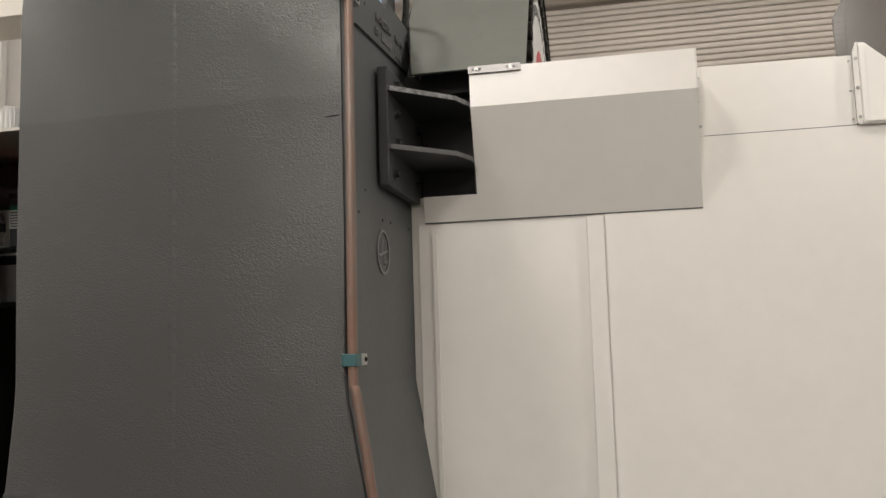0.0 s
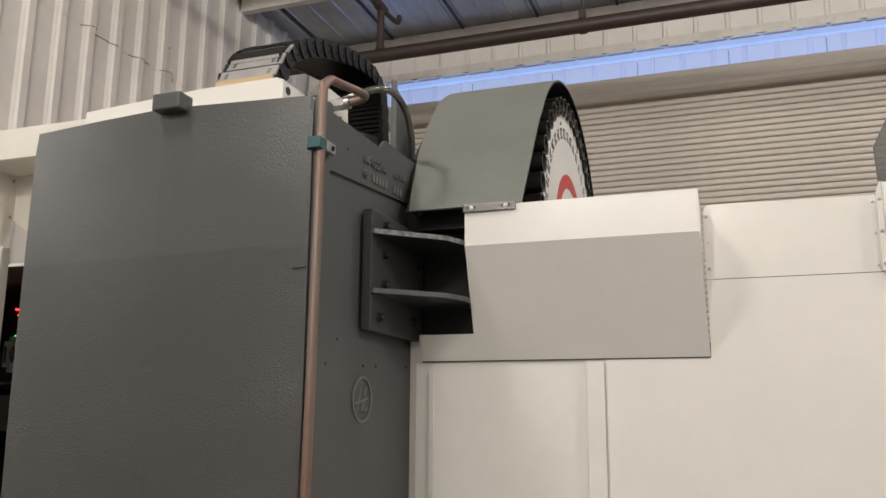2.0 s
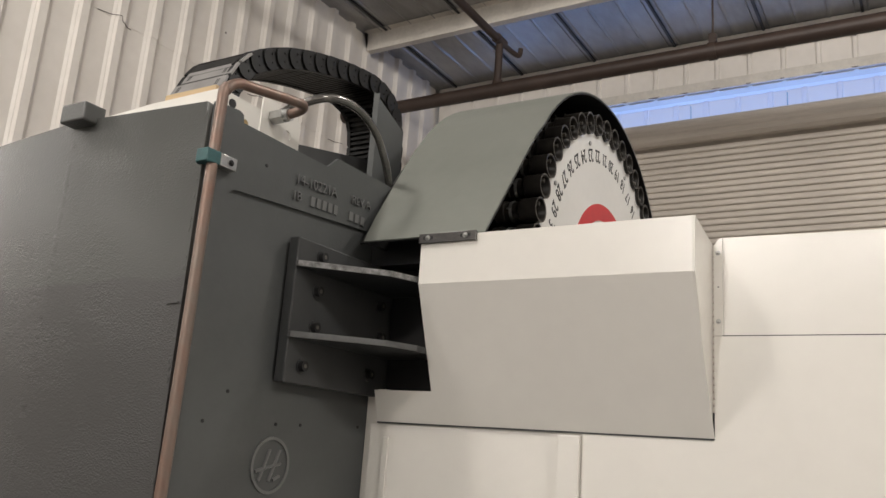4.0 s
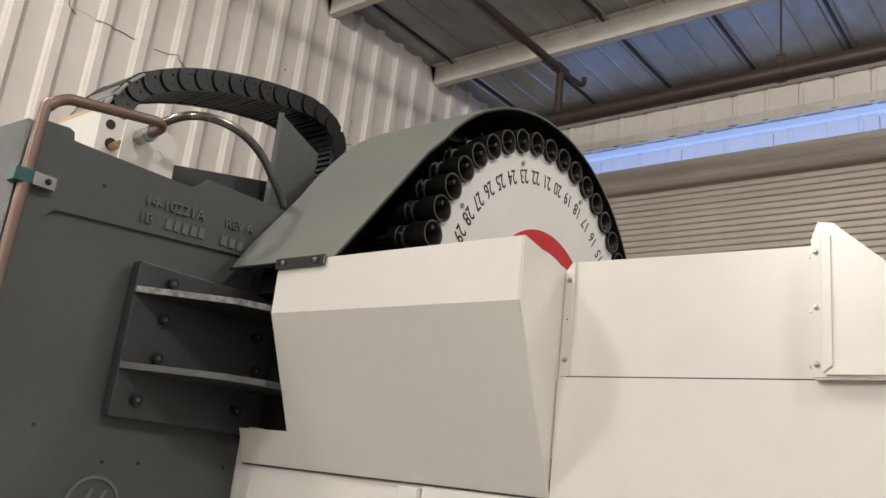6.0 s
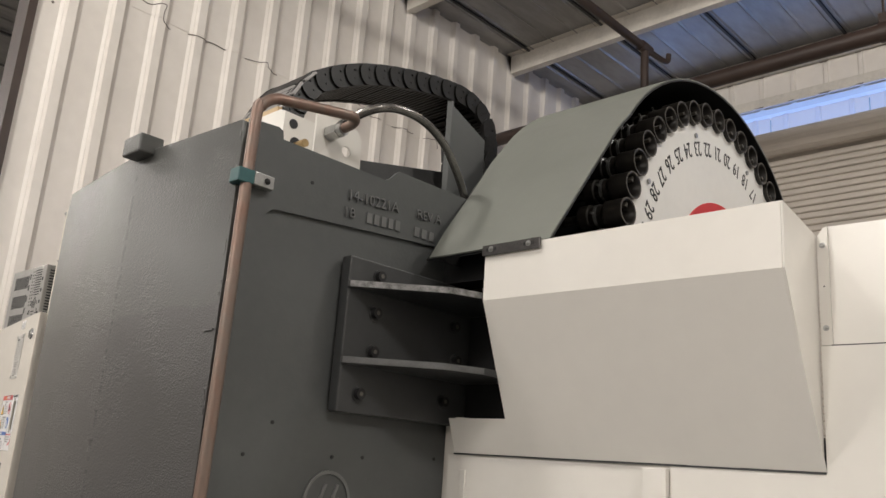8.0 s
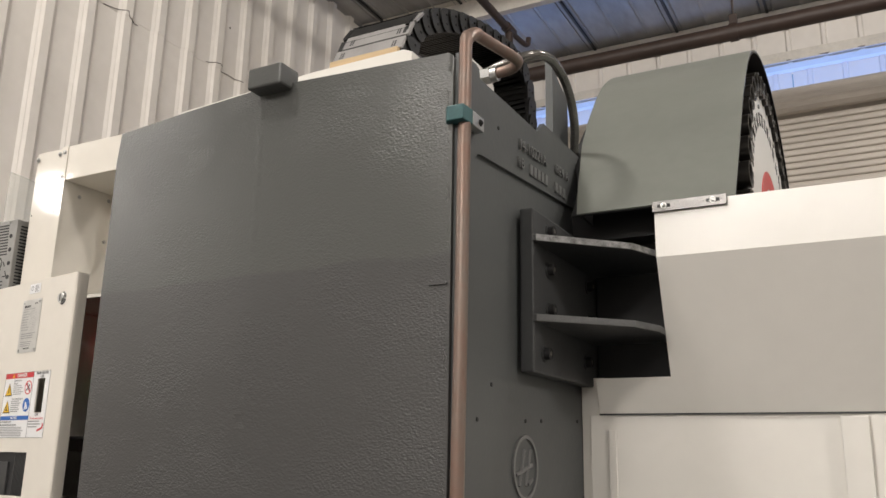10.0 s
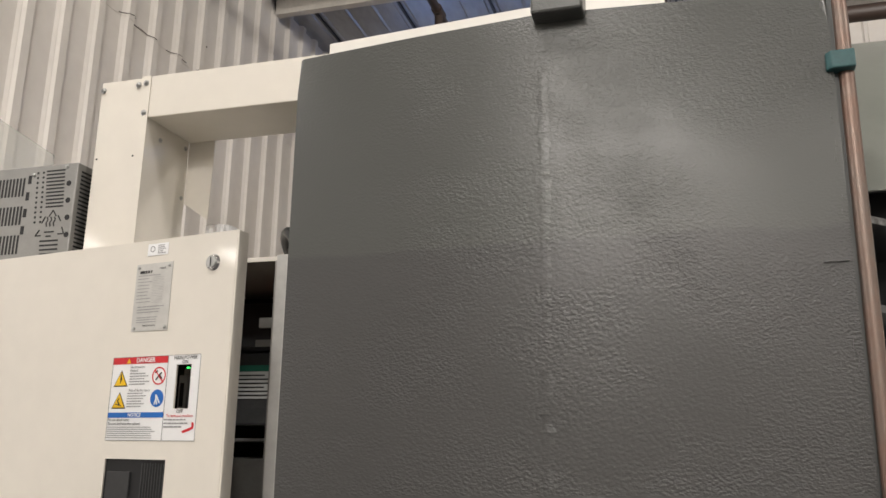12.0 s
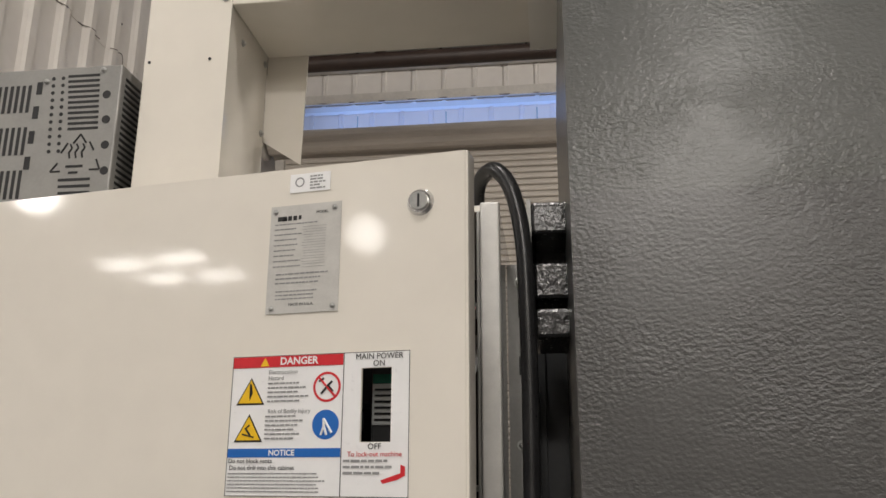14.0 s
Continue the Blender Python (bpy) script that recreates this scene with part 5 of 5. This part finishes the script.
sidep = thing("mounting_sheet", (-1.39, 2.0, 1.0), "bare steel mounting sheet beside the cabinet", "metal sheet")
part("sheet", box(-1.419, -1.385, 1.985, 1.989, 0.7, 2.035), VENT_STEEL, sidep)
for z in (2.01, 1.80):
    part("screw", screw_head((-1.403, 1.985, z), (0, -1, 0), 0.0045, 0.003), ZINC, sidep, smooth=True)
for z in (1.975, 1.90):
    part("slot", box(-1.405, -1.402, 1.9842, 1.985, z - 0.012, z + 0.012), BLACK, sidep)
arm = thing("cast_arm", (-1.35, 1.85, 1.9), "black painted cast arm joining the cabinet plate to the column", "cast bracket")
part("web_top", box(-1.383, -1.335, 1.86, 1.99, 2.040, 2.080, 0.004), ARM_BLACK, arm)
part("web_back", box(-1.383, -1.335, 1.95, 1.99, 1.93, 2.045, 0.004), ARM_BLACK, arm)
part("web_mid", box(-1.383, -1.335, 1.88, 1.99, 1.965, 2.010, 0.005), ARM_BLACK, arm)
part("web_bottom", box(-1.383, -1.335, 1.86, 1.99, 1.915, 1.950, 0.005), ARM_BLACK, arm)
part("end_plate", box(-1.388, -1.383, 1.862, 1.99, 1.915, 2.085), VENT_STEEL, arm)

rear = thing("rear_cover", (-1.34, 2.11, 0), "dark grey painted sheet cover behind the column", "cover panel")
part("sheet", box(-1.384, -1.30, 2.10, 2.115, 0.0, 1.945, 0.002), BRACKET_PAINT, rear)
part("edge_fold", box(-1.384, -1.372, 2.088, 2.0995, 0.0, 1.940, 0.001), BRACKET_PAINT, rear)

# ---- slats of the roller door, last ----
SP = 0.0602
prof = [(8.082, 0.0), (8.066, 0.004), (8.059, 0.012), (8.056, 0.028), (8.058, 0.044), (8.065, 0.054), (8.082, 0.0572)]
slat_mesh = mesh_of(prism(prof, "x", DOOR_X0 + 0.02, DOOR_X1 - 0.04), "slat", SLAT)
for k in range(78):
    o = new("slat", slat_mesh)
    o.parent = roller
    o.matrix_parent_inverse = Matrix.Translation(-Vector(roller.location))
    o.matrix_basis = Matrix.Translation((0, 0.002 * math.sin(k * 2.4), 0.01 + SP * k))
